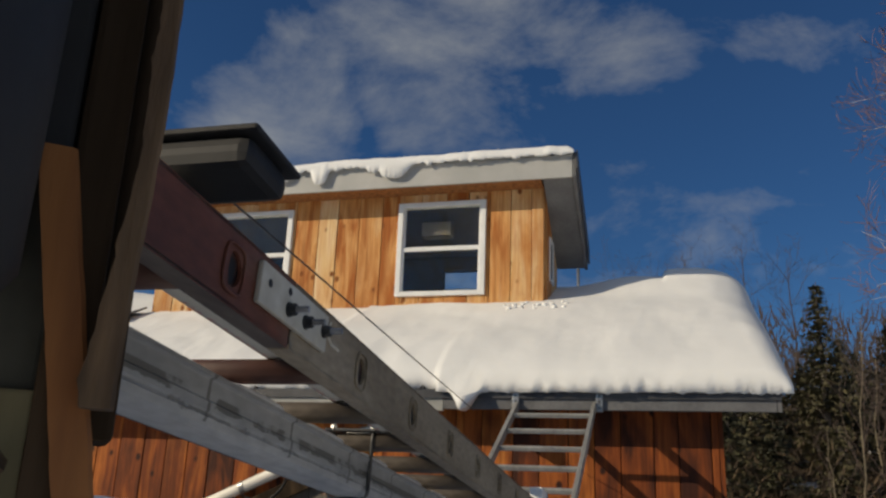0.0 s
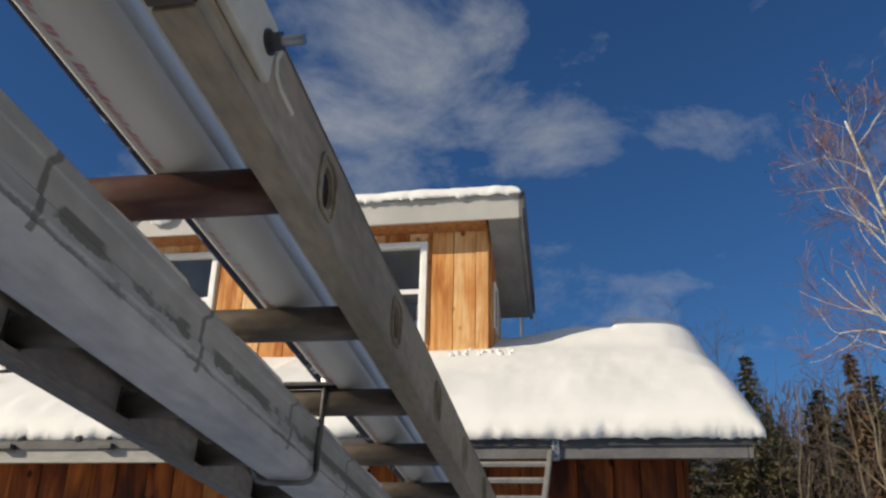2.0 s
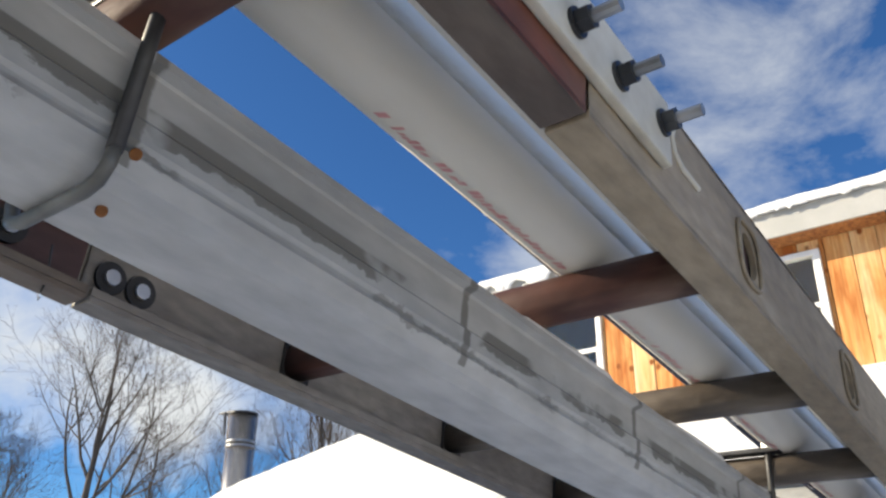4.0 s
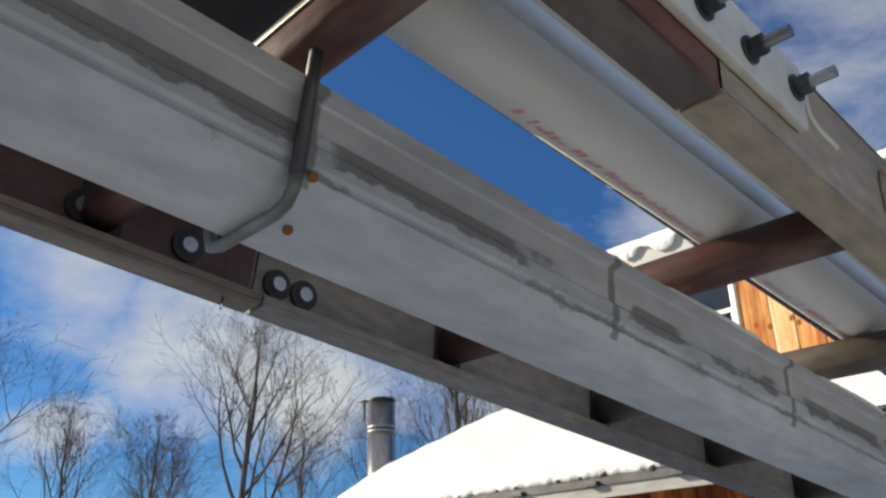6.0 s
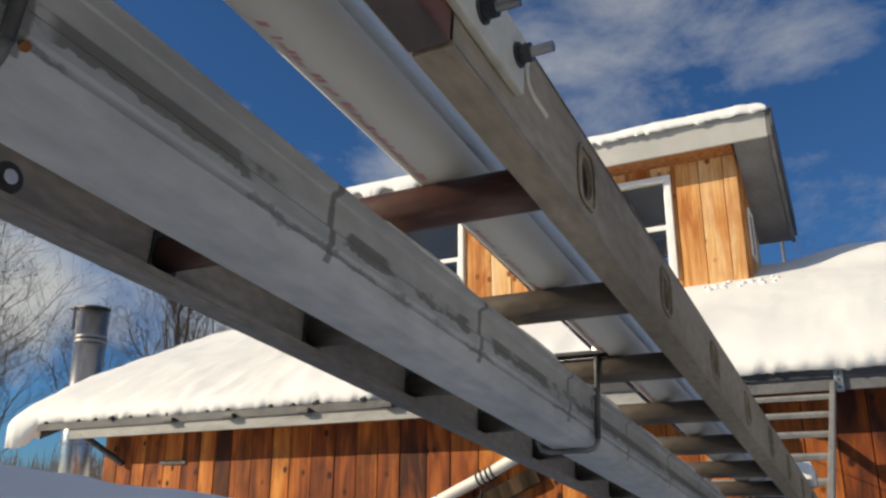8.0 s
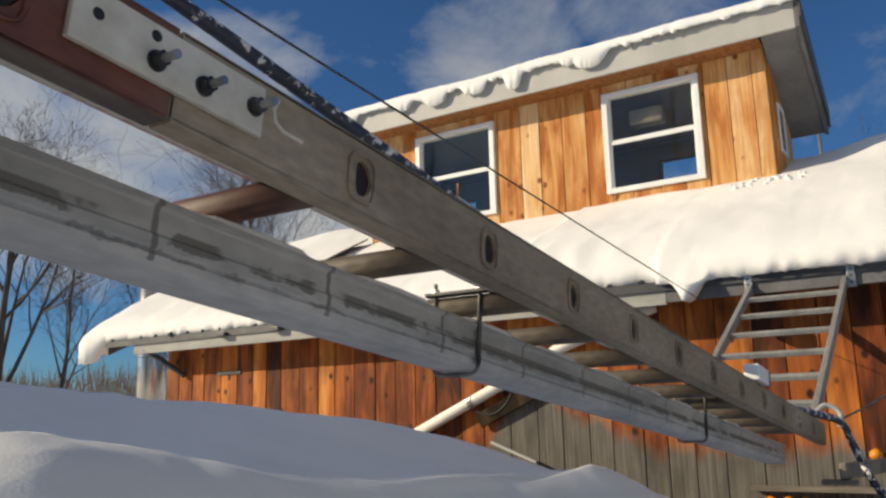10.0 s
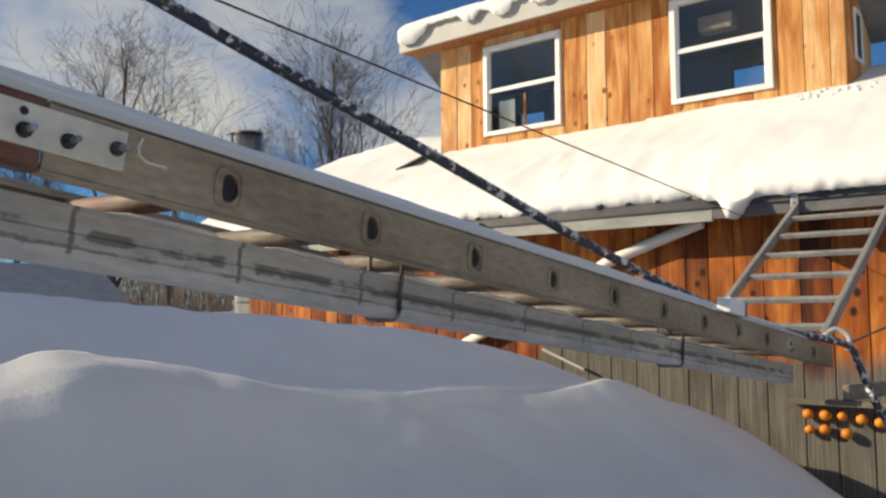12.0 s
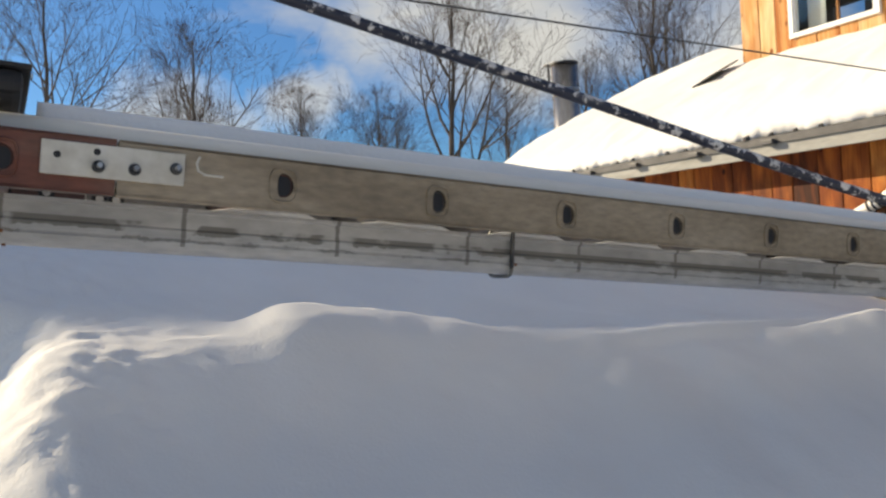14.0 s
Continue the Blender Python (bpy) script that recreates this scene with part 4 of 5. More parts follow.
def ladder(name, label, u0, u1, holes, rail_mat, far_mat, rung_mats, flange_mat=None):
    lad = thing(name, label, "ladder", m=BRIDGE)
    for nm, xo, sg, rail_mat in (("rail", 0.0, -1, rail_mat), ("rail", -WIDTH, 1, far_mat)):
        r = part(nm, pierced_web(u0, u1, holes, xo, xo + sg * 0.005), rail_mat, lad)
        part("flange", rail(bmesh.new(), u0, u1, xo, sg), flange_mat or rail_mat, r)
        for h in holes:
            ring_pts = [(xo - sg * 0.0015, h + 0.0235 * math.cos(t) / (abs(math.cos(t)) ** 4 + abs(math.sin(t)) ** 4) ** 0.25, 0.0285 * math.sin(t) / (abs(math.cos(t)) ** 4 + abs(math.sin(t)) ** 4) ** 0.25) for t in [2 * math.pi * j / 24 for j in range(25)]]
            part("rung_collar", tube(ring_pts, 0.0022, 5, caps=False), rail_mat, r, smooth=True)
    mesh, dark_mesh = {}, None
    for h in holes:
        mt = rung_mats(h)
        if mt.name not in mesh:
            mesh[mt.name] = mesh_of("rung", rung_mesh(WIDTH - 0.012), mt, True)
        ob = new("rung", mesh[mt.name])
        ob.parent = lad
        ob.location = (-0.006, h, 0)
        # black sheet added behind each opening, painting the dark inside the hollow rung
        if dark_mesh is None:
            dark_mesh = mesh_of("hole_dark", box(-0.002, 0.0, -0.021, 0.023, -0.026, 0.026, 0.0), BLACK)
        for px_ in (-0.0065, -WIDTH + 0.0085):
            pl_ = new("hole_dark", dark_mesh)
            pl_.parent = lad
            pl_.location = (px_, h, 0)
    return lad


beige = ladder("extension_ladder", "weathered beige ladder laid flat as a bridge to the house", -0.272, 3.36, [STEP * k for k in range(0, 11)], BEIGE, RAIL_SHADED, lambda h: RUNG_RED if h < 0.01 else RUNG_GREY)
red = ladder("red_ladder", "red-brown ladder section bolted end to end with the beige one", -1.62, -0.276, [-0.44 - STEP * k for k in range(0, 4)][::-1], RED_RAIL, RED_SHADED, lambda h: RUNG_RED, RED_FLANGE)

# splice plates with bolts
for side, xo, sg in (("outer", 0.0, 1), ("inner", -WIDTH, 1)):
    pl = thing("splice_plate", "cream painted plate bolted across the joint of two ladders", "plate", "splice plates", BRIDGE)
    if side == "outer":
        part("plate_body", box(xo + 0.0005, xo + 0.008, -0.385, -0.17, -0.019, 0.034, 0.002), PLATE, pl)
        for u, z in ((-0.362, 0.012), (-0.305, 0.022)):
            part("bolt_hole", tube([(xo + 0.0082, u, z), (xo + 0.0086, u, z)], 0.0055, 12), BLACK, pl)
        bolts = ((-0.302, -0.001), (-0.248, 0.0), (-0.184, 0.008))
        for u, z in bolts:
            b = part("bolt", tube([(xo + 0.008, u, z), (xo + 0.036, u, z)], 0.0042, 10), STEEL, pl, smooth=False)
            part("nut", tube([(xo + 0.0105, u, z), (xo + 0.019, u, z)], 0.0078, 6), DARK_STEEL, b)
            part("washer", tube([(xo + 0.008, u, z), (xo + 0.0104, u, z)], 0.0098, 16), DARK_STEEL, b)
            part("bolt_head", tube([(xo - 0.014, u, z), (xo - 0.006, u, z)], 0.009, 6), DARK_STEEL, b)
    else:
        part("plate_body", box(xo - 0.008, xo - 0.0005, -0.40, -0.17, -0.019, 0.034, 0.002), PLATE, pl)
        for u, z in ((-0.455, -0.002), (-0.351, 0.0), (-0.247, -0.004), (-0.213, -0.004)):
            w = part("washer", tube([(xo + 0.0055, u, z), (xo + 0.0095, u, z)], 0.0165, 18), BLACK, pl)
            part("bolt_end", tube([(xo + 0.0095, u, z), (xo + 0.013, u, z)], 0.008, 10), STEEL, w)
mark = thing("paint_mark", "curved pale paint mark on the ladder rail", "paint mark", m=BRIDGE)
part("mark_body", tube([(0.0006, -0.145, 0.034), (0.0006, -0.150, 0.022), (0.0006, -0.147, 0.010), (0.0006, -0.135, 0.004), (0.0006, -0.105, 0.0035)], 0.0022, 6), PLATE, mark)
lab = thing("rail_label", "oval worn sticker on the far end of the ladder rail", "sticker", m=BRIDGE)
part("label_ring", tube([(0.0012, 2.72 + 0.035 * math.cos(t), 0.008 + 0.016 * math.sin(t)) for t in [2 * math.pi * j / 20 for j in range(21)]], 0.003, 5, caps=False), PLATE, lab)

# gutter hanging below the rungs
gut = thing("gutter", "worn white metal gutter strapped below the ladder", "gutter", m=BRIDGE)
GX0, GX1, GT, GB = -0.268, -0.186, -0.041, -0.124
t = 0.0025
outer = [(GX1 + 0.004, GT), (GX1, GT - 0.008), (GX1, GT - 0.036), (GX1 + 0.004, GT - 0.040), (GX1 + 0.004, GB + 0.030), (GX1 + 0.0015, GB + 0.0275), (GX1 + 0.0015, GB + 0.025), (GX1 + 0.003, GB + 0.021), (GX1 - 0.002, GB + 0.010), (GX1 - 0.012, GB + 0.0035), (GX1 - 0.030, GB), (GX0 + 0.016, GB), (GX0, GB + 0.014), (GX0, GT)]
inner = [(x + (t if x < -0.23 else -t), z + (t if z < GT - 0.06 else 0)) for x, z in outer][::-1]
part("channel", extrude_profile(outer + inner, -1.62, 3.40, 40), GUTTER, gut)
lip_bm = extrude_profile([(GX1 + 0.001, GT - 0.006), (GX1 + 0.008, GT - 0.004), (GX1 + 0.008, GT + 0.002), (GX1 + 0.001, GT + 0.003)], -1.62, 3.40, 4)
part("rolled_edge", lip_bm, GUTTER, gut)
for u in (-0.445, 0.592, 2.09):
    st = part("strap", tube([(GX1 + 0.009, u, 0.045), (GX1 + 0.009, u, 0.0), (GX1 + 0.009, u, GB + 0.014)], 0.0048, 8), DARK_STEEL, gut, "dark steel hanger rod", smooth=True)
    part("hanger_hook", tube([(GX1 + 0.009, u, GB + 0.0145), (GX1 + 0.008, u, GB + 0.006), (GX1 + 0.003, u, GB - 0.002), (GX1 - 0.008, u, GB - 0.0055), (GX0 + 0.012, u, GB - 0.0055), (GX0, u, GB - 0.002), (GX0 - 0.006, u, GB + 0.010), (GX0 - 0.006, u, 0.045)], 0.0042, 8), GALV, st, "galvanised hook", smooth=True)
    part("hanger_bar", box(GX0 - 0.025, GX1 + 0.028, u - 0.010, u + 0.010, 0.0195, 0.0265, 0.002), DARK_STEEL, st)
    for xx in (GX1 + 0.009, GX0 - 0.006):
        part("hanger_nut", tube([(xx, u, 0.0266), (xx, u, 0.034)], 0.008, 6), STEEL, st)
    for du, x, z in ((0.014, GX1 + 0.0035, GB + 0.022), (0.02, GX1 - 0.026, GB - 0.0006)):
        part("rust_spot", tube([(x, u + du, z), (x + 0.0012, u + du, z - 0.0008)], 0.0035, 10), RUST, st)
rng = random.Random(3)
for k in range(9):
    u = -0.10 + k * STEP
    cl = thing("snow_clump", "small wet snow clump lying in the gutter edge", "snow clump", "snow clumps along the gutter", BRIDGE)
    bm = tube([(GX1 - 0.004, u + 0.02, GT + 0.002), (GX1 - 0.002, u + 0.06, GT + 0.006), (GX1 - 0.001, u + 0.14, GT + 0.007), (GX1 + 0.001, u + 0.21, GT + 0.005), (GX1 + 0.003, u + 0.235, GT - 0.002)], [0.002, 0.005, 0.006, 0.006, 0.002], 7)
    part("clump_body", bm, SNOW, cl, smooth=True)

# plastic pipes lying on the rungs
for px, PIPE_R, PIPE_N, a0, ink_end, label in ((-0.156, 0.033, 0.054, 4.45, 1.3, "white plastic pipe with red printing lying on the ladder"), (-0.062, 0.029, 0.050, 4.85, 0.5, "white plastic pipe lying along the ladder rail")):
    pp = thing("plastic_pipe", label, "pipe", "plastic pipes on the ladder", BRIDGE)
    part("pipe_body", tube([(px, -1.62, PIPE_N), (px, 0.7, PIPE_N), (px, 3.1, PIPE_N)], PIPE_R, 28), PVC, pp, smooth=True)
    rngp = random.Random(int(-px * 1000))
    u = -0.29
    while u < ink_end:
        ln = rngp.uniform(0.003, 0.008)
        if rngp.random() < 0.85:
            bm = bmesh.new()
            top_a = rngp.uniform(0.12, 0.26)
            lo_, hi_ = [], []
            for d in (0.0, 0.5, 1.0):
                aa = a0 + rngp.uniform(-0.02, 0.02) + d * top_a
                q = (px + (PIPE_R + 0.0004) * math.cos(aa), PIPE_N + (PIPE_R + 0.0004) * math.sin(aa))
                lo_.append(bm.verts.new((q[0], u + 0.004 * d, q[1])))
                hi_.append(bm.verts.new((q[0], u + 0.004 * d + ln, q[1])))
            for k in range(2):
                bm.faces.new((lo_[k], lo_[k + 1], hi_[k + 1], hi_[k]))
            part("print_bar", bm, INK, pp)
        u += ln + rngp.choice((0.0015, 0.002, 0.003, 0.006)) * (1.0 + max(0.0, u) * 1.5)
blk = thing("white_block", "short white capped block lying across the ladder", "block", m=BRIDGE)
part("block_body", box(-0.034, 0.014, 2.02, 2.165, 0.0525, 0.104, 0.006), WINDOW_WHITE, blk)
part("block_cap", box(-0.036, 0.016, 2.166, 2.18, 0.0525, 0.106, 0.004), FASCIA_DARK, blk, "dark end cap")
drip = thing("drip_wire", "short wire with a hanging water drop", "wire", m=BRIDGE)
part("wire_body", tube([(-WIDTH + 0.02, -0.315, -0.005), (-WIDTH + 0.02, -0.31, -0.036), (-WIDTH + 0.022, -0.312, -0.052)], 0.0012, 6), DARK_STEEL, drip)
part("water_drop", tube([(-WIDTH + 0.022, -0.312, -0.052), (-WIDTH + 0.022, -0.312, -0.055), (-WIDTH + 0.022, -0.312, -0.059)], [0.0006, 0.002, 0.0006], 8), ICE, drip, smooth=True)

# snow caked on top of one pipe
def cake_low(v):
    return 0.0535 + math.sqrt(max(0.0, 0.033 ** 2 - (v + 0.156) ** 2))


def cake(v, u):
    top = 0.118 + 0.003 * fbm(u * 1.7, 4.0) + 0.0015 * fbm(u * 14, v * 30)
    return max(cake_low(v) + 0.001, 0.07 + (top - 0.07) * max(0.0, 1 - (abs(v + 0.154) / 0.031) ** 4) ** 0.5)


us = span(-0.39, 3.05, 240)
bm = sheet(lambda v, u: (v, u, cake(v, u)), lambda v, u: (v, u, cake_low(v)), span(-0.184, -0.124, 14), us)
cake_ob = part("pipe_snow", bm, SNOW, smooth=True)
cake_ob.matrix_world = BRIDGE
tagged(cake_ob, "long strip of snow caked on top of a plastic pipe", "snow")

# dark channel piece lying above the red ladder
dch = thing("dark_channel", "dark rounded trough end lying across the ladder", "trough", m=BRIDGE)
part("channel_body", box(-0.40, 0.040, -0.520, -0.415, 0.092, 0.128, 0.014), BLACK, dch)
part("channel_lid", box(-0.41, 0.050, -0.528, -0.405, 0.1285, 0.136, 0.0035), BLACK, dch)
part("end_screw", tube([(-0.02, -0.4045, 0.132), (-0.02, -0.4025, 0.132)], 0.004, 8), STEEL, dch)

# hose from the shed to the ladder's end, and a wire to the eave
hose = thing("hose", "black tubing crusted with patches of snow", "hose")
hp = [(-0.98, -1.9, 4.23), (-0.851, -1.0, 3.925), (-0.691, 0.0, 3.614), (-0.538, 1.0, 3.304), (-0.366, 2.0, 2.985), (-0.20, 2.75, 2.775), (-0.05, 3.15, 2.705), (0.035, 3.36, 2.66), (0.07, 3.40, 2.56), (0.13, 3.36, 2.42), (0.22, 3.3, 2.30), (0.36, 3.22, 2.19), (0.6, 3.1, 2.1)]


def smooth_path(pts, per=6):
    pts = [Vector(q) for q in pts]
    out = []
    for k in range(len(pts) - 1):
        a, b = pts[k], pts[k + 1]
        p0, p3 = pts[max(k - 1, 0)], pts[min(k + 2, len(pts) - 1)]
        for j in range(per):
            s = j / per
            out.append(0.5 * ((2 * a) + (b - p0) * s + (2 * p0 - 5 * a + 4 * b - p3) * s * s + (3 * a - p0 - 3 * b + p3) * s ** 3))
    return out + [pts[-1]]


part("tubing", tube(smooth_path(hp, 8), 0.0165, 12), HOSE, hose, smooth=True)
wire = thing("stay_wire", "thin dark wire stretched to the house eave", "wire")
part("wire_body", tube([(-0.47, -2.0, 3.63), (-0.685, 1.2, 3.545), (-0.95, 4.95, 3.455)], 0.0032, 6), DARK_STEEL, wire)

# short ladder from the bridge up to the eave
TOP_Y, TOP_Z, LOW_Y, LOW_Z = 4.99, 3.50, 3.34, 2.70
ang = math.degrees(math.atan2(TOP_Z - LOW_Z, TOP_Y - LOW_Y))
LEN = math.hypot(TOP_Y - LOW_Y, TOP_Z - LOW_Z)
sl = thing("short_ladder", "dull aluminium ladder hooked on the eave", "ladder", m=pose(0, LOW_Y, LOW_Z, ang, 0, 0))
for xa in (-0.645, -0.075):
    bm = box(xa, xa + 0.028, 0, LEN, -0.03, 0.03, 0.004)
    part("rail", bm, ALU, sl)
for k in range(6):
    u = 0.10 + k * STEP
    part("rung", box(-0.616, -0.076, u - 0.016, u + 0.016, -0.014, 0.014, 0.005), ALU, sl)
for xa in (-0.665, -0.048):
    hk = thing("eave_bracket", "perforated steel bracket screwed to the eave board", "bracket", "eave brackets")
    b = part("bracket_plate", box(xa, xa + 0.05, 4.975, 4.997, 3.455, 3.60, 0.004), STEEL, hk)
    for dz in (0.03, 0.075, 0.115):
        part("bracket_hole", tube([(xa + 0.025, 4.9745, 3.455 + dz), (xa + 0.025, 4.9735, 3.455 + dz)], 0.007, 10), BLACK, b)

# rack at the ladder's foot
rack = thing("wood_rack", "grey timber arm carrying the ladder's far end", "rack")
for xa, xb in ((0.03, 0.24),):
    bm = bmesh.new()
    a = [bm.verts.new((xa + dx, 3.30, 2.455 + dz)) for dx, dz in ((-0.016, -0.035), (0.016, -0.035), (0.016, 0.035), (-0.016, 0.035))]
    b = [bm.verts.new((xb + dx, 5.285, 2.40 + dz)) for dx, dz in ((-0.016, -0.035), (0.016, -0.035), (0.016, 0.035), (-0.016, 0.035))]
    for k in range(4):
        bm.faces.new((a[k], a[(k + 1) % 4], b[(k + 1) % 4], b[k]))
    bm.faces.new(a[::-1])
    bm.faces.new(b)
    bmesh.ops.bevel(bm, geom=bm.edges[:], offset=0.006, segments=1, affect="EDGES")
    part("arm", bm, GREY_WOOD, rack)
part("cross_plank", box(-0.06, 0.08, 3.29, 3.36, 2.397, 2.418, 0.004), GREY_WOOD, rack)
part("end_plate", box(0.16, 0.36, 4.35, 4.40, 2.33, 2.36, 0.004), STEEL, rack)
rod = thing("thin_rod", "thin dark rod sticking out of the ladder lashing", "rod")
part("rod_body", tube([(0.01, 3.36, 2.66), (0.17, 3.42, 2.74), (0.26, 3.45, 2.80)], 0.005, 6), DARK_STEEL, rod)
lash = thing("lashing", "pale rag tied round the ladder ends", "rag")
part("rag_body", tube(smooth_path([(-0.06, 3.32, 2.70), (-0.02, 3.36, 2.735), (0.035, 3.37, 2.70), (0.03, 3.36, 2.64)], 5), [0.012] * 16, 9), FASCIA_LIGHT, lash, smooth=True)
shelf = thing("wall_shelf", "narrow pale board fixed to the wall above orange balls", "shelf")
part("shelf_board", box(-0.80, 0.05, 5.20, 5.295, 2.195, 2.225, 0.004), GREY_WOOD, shelf)
rng = random.Random(5)
for k, (px, pz) in enumerate([(-0.69, 2.125), (-0.58, 2.12), (-0.47, 2.12), (-0.36, 2.12), (-0.24, 2.10), (-0.13, 2.10), (-0.02, 2.09), (-0.685, 2.03), (-0.575, 2.04), (-0.44, 2.02), (-0.04, 2.43)]):
    ba = thing("orange_ball", "bright orange ball fixed on the grey wall boards", "ball", "orange balls on the wall")
    bm = bmesh.new()
    bmesh.ops.create_uvsphere(bm, u_segments=18, v_segments=12, radius=0.036 + rng.uniform(-0.005, 0.004))
    for v in bm.verts:
        v.co.z *= 0.92 + 0.05 * math.sin(4 * math.atan2(v.co.y, v.co.x)) * (abs(v.co.z) / 0.05)
    part("ball_body", bm, ORANGE, ba, smooth=True)
    ba.location = (px + rng.uniform(-0.01, 0.01), 5.252, pz + rng.uniform(-0.008, 0.008))

# white drain pipe slung below the eave
dp = thing("drain_pipe", "white plastic drain pipe sloping along the wall", "pipe")
pts = [(-1.36, 5.2, 3.475), (-2.13, 5.22, 3.225), (-2.50, 5.23, 3.04), (-2.96, 5.23, 2.834), (-3.7, 5.23, 2.50)]
part("pipe_body", tube(pts, 0.045, 20), PVC, dp, smooth=True)
for a in (-2.50, -2.54, -2.58, -2.62):
    f = (a + 2.53) / -0.47
    c = Vector(pts[2]).lerp(Vector(pts[3]), f)
    d = (Vector(pts[3]) - Vector(pts[2])).normalized()
    part("coil", tube([c - d * 0.006, c + d * 0.006], 0.054, 18), BLACK, dp, "black wire coil")
c = Vector((-2.94, 5.23, 2.843))
d = (Vector(pts[3]) - Vector(pts[2])).normalized()
part("clamp", tube([c - d * 0.02, c + d * 0.02], 0.052, 18), STEEL, dp)
cab = thing("black_cable", "black cable looping below the drain pipe", "cable")
part("cable_body", tube(smooth_path([(-2.55, 5.24, 3.0), (-2.6, 5.24, 2.85), (-2.75, 5.24, 2.74), (-2.95, 5.24, 2.78), (-3.02, 5.24, 2.83)], 6), 0.008, 8), BLACK, cab, smooth=True)
lean = thing("leaning_board", "dark board leaning against the house wall", "board")
bm = box(-0.42, 0.42, -0.015, 0.015, -0.06, 0.06, 0.005)
b = part("board_body", bm, DARK_WOOD, lean)
lean.matrix_world = pose(-2.50, 5.255, 2.86, 0, -24, 0)
strip = thing("white_strip", "thin white trim strip lying against the wall", "strip")
part("strip_body", box(-0.21, 0.21, -0.015, 0.015, -0.011, 0.011, 0.003), FASCIA_LIGHT, strip)
strip.matrix_world = pose(-2.57, 5.23, 2.445, 0, 21.5, 0)

# brackets below the eave
for px in (-3.3, -4.1, -4.9, -5.6):
    gb = thing("gutter_bracket", "dark gutter bracket below the eave edge", "bracket", "gutter brackets")
    part("bracket_body", box(px, px + 0.11, 4.93, 4.998, 3.545, 3.585, 0.006), METAL_ROOF, gb)
brace = thing("eave_brace", "dark diagonal brace under the eave corner", "brace")
part("brace_body", tube([(-6.75, 5.02, 3.50), (-6.55, 5.2, 3.32), (-6.42, 5.27, 3.22)], 0.03, 8), DARK_STEEL, brace)
hinge = thing("strap_hinge", "black strap hinge on the board wall", "hinge")
part("hinge_body", box(-5.95, -5.62, 5.284, 5.293, 3.20, 3.235, 0.003), DARK_STEEL, hinge)

# ---- post at the start of the walk ----
PM = pose(0.194, -0.904, 0, 0, 0, 38.4)
post = thing("porch_post", "dark weathered timber post with a knotted brace", "post", m=PM)
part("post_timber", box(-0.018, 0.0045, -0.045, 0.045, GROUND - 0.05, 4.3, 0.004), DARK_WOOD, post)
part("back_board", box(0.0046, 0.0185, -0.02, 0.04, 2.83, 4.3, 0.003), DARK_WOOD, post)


def ragged_board(z0, z1, steps, left, right, y0, y1):
    """A board whose inner edge is torn and whose lower end is cut off."""
    bm = bmesh.new()
    rows = []
    for k in range(steps + 1):
        z = z0 + (z1 - z0) * k / steps
        a, b = left(z), right(z)
        rows.append([bm.verts.new(q) for q in ((a, y0, z), (b - 0.002, y0, z), (b, y0 + 0.002, z), (b, y1, z), (a + 0.002, y1, z))])
    for p_, q_ in zip(rows, rows[1:]):
        for j in range(5):
            bm.faces.new((p_[j], p_[(j + 1) % 5], q_[(j + 1) % 5], q_[j]))
    bm.faces.new(rows[0][::-1])
    bm.faces.new(rows[-1])
    return bm


torn = ragged_board(2.842, 3.35, 90, lambda z: 0.0005 + 0.010 * smooth01((z - 2.845) / 0.12) + 0.0022 * fbm(z * 45, 1.0) + 0.0012 * fbm(z * 160, 3.0), lambda z: 0.0155 + 0.005 * smooth01((z - 2.842) / 0.16) + 0.0006 * fbm(z * 60, 9.0), -0.060, -0.0455)
part("brace", torn, BRACE_WOOD, post, "torn brown brace board")
part("side_strip", ragged_board(2.55, 2.962, 60, lambda z: -0.034 + 0.19 * (2.962 - z) + 0.0006 * fbm(z * 50, 5.0), lambda z: -0.0165 + 0.19 * (2.962 - z) + 0.0006 * fbm(z * 50, 8.0), -0.050, -0.0455), ORANGE_WOOD, post, "orange unweathered strip")
part("grey_panel", box(-0.30, -0.0185, 0.0, 0.012, 1.0, 2.99, 0.003), PANEL_GREY, post, "grey sheet panel")
# unlit board, coloured black in place of the shade on it
part("upper_board", box(-0.30, -0.0185, -0.04, -0.005, 2.954, 4.3, 0.004), BLACK, post, "upper board with its shade put into a black colour")
part("lower_panel", box(-0.30, -0.0185, -0.0065, -0.0005, 1.0, 2.853, 0.002), PALE_PANEL, post, "pale unpainted panel")
part("low_brace", tube([(-0.085, -0.016, 2.765), (-0.030, -0.045, 2.822)], 0.010, 6), BRACE_WOOD, post)
bk = thing("black_tub", "black rounded plastic tub hanging beside the post", "tub", m=PM)
part("tub_body", tube([(-0.143, -0.10, 2.860), (-0.143, -0.10, 2.867), (-0.143, -0.10, 2.890), (-0.143, -0.10, 3.2)], [0.07, 0.10, 0.115, 0.118], 28), BLACK, bk, smooth=True)

# ---- far stack ----
stack = thing("stove_stack", "tall stainless smoke stack with a tilted cap", "chimney")
SX, SY, ST = -15.05, 11.75, 7.14
body = part("stack_pipe", tube([(SX, SY, GROUND - 0.2), (SX, SY, ST)], 0.325, 32), SHINY, stack, smooth=True)
for z in (ST - 0.75, ST - 0.65, 4.2, 3.1):
    part("band", tube([(SX, SY, z), (SX, SY, z + 0.05)], 0.336, 32), STEEL, body)
part("top_rim", tube([(SX, SY, ST), (SX, SY, ST + 0.04)], 0.340, 32), DARK_STEEL, stack)
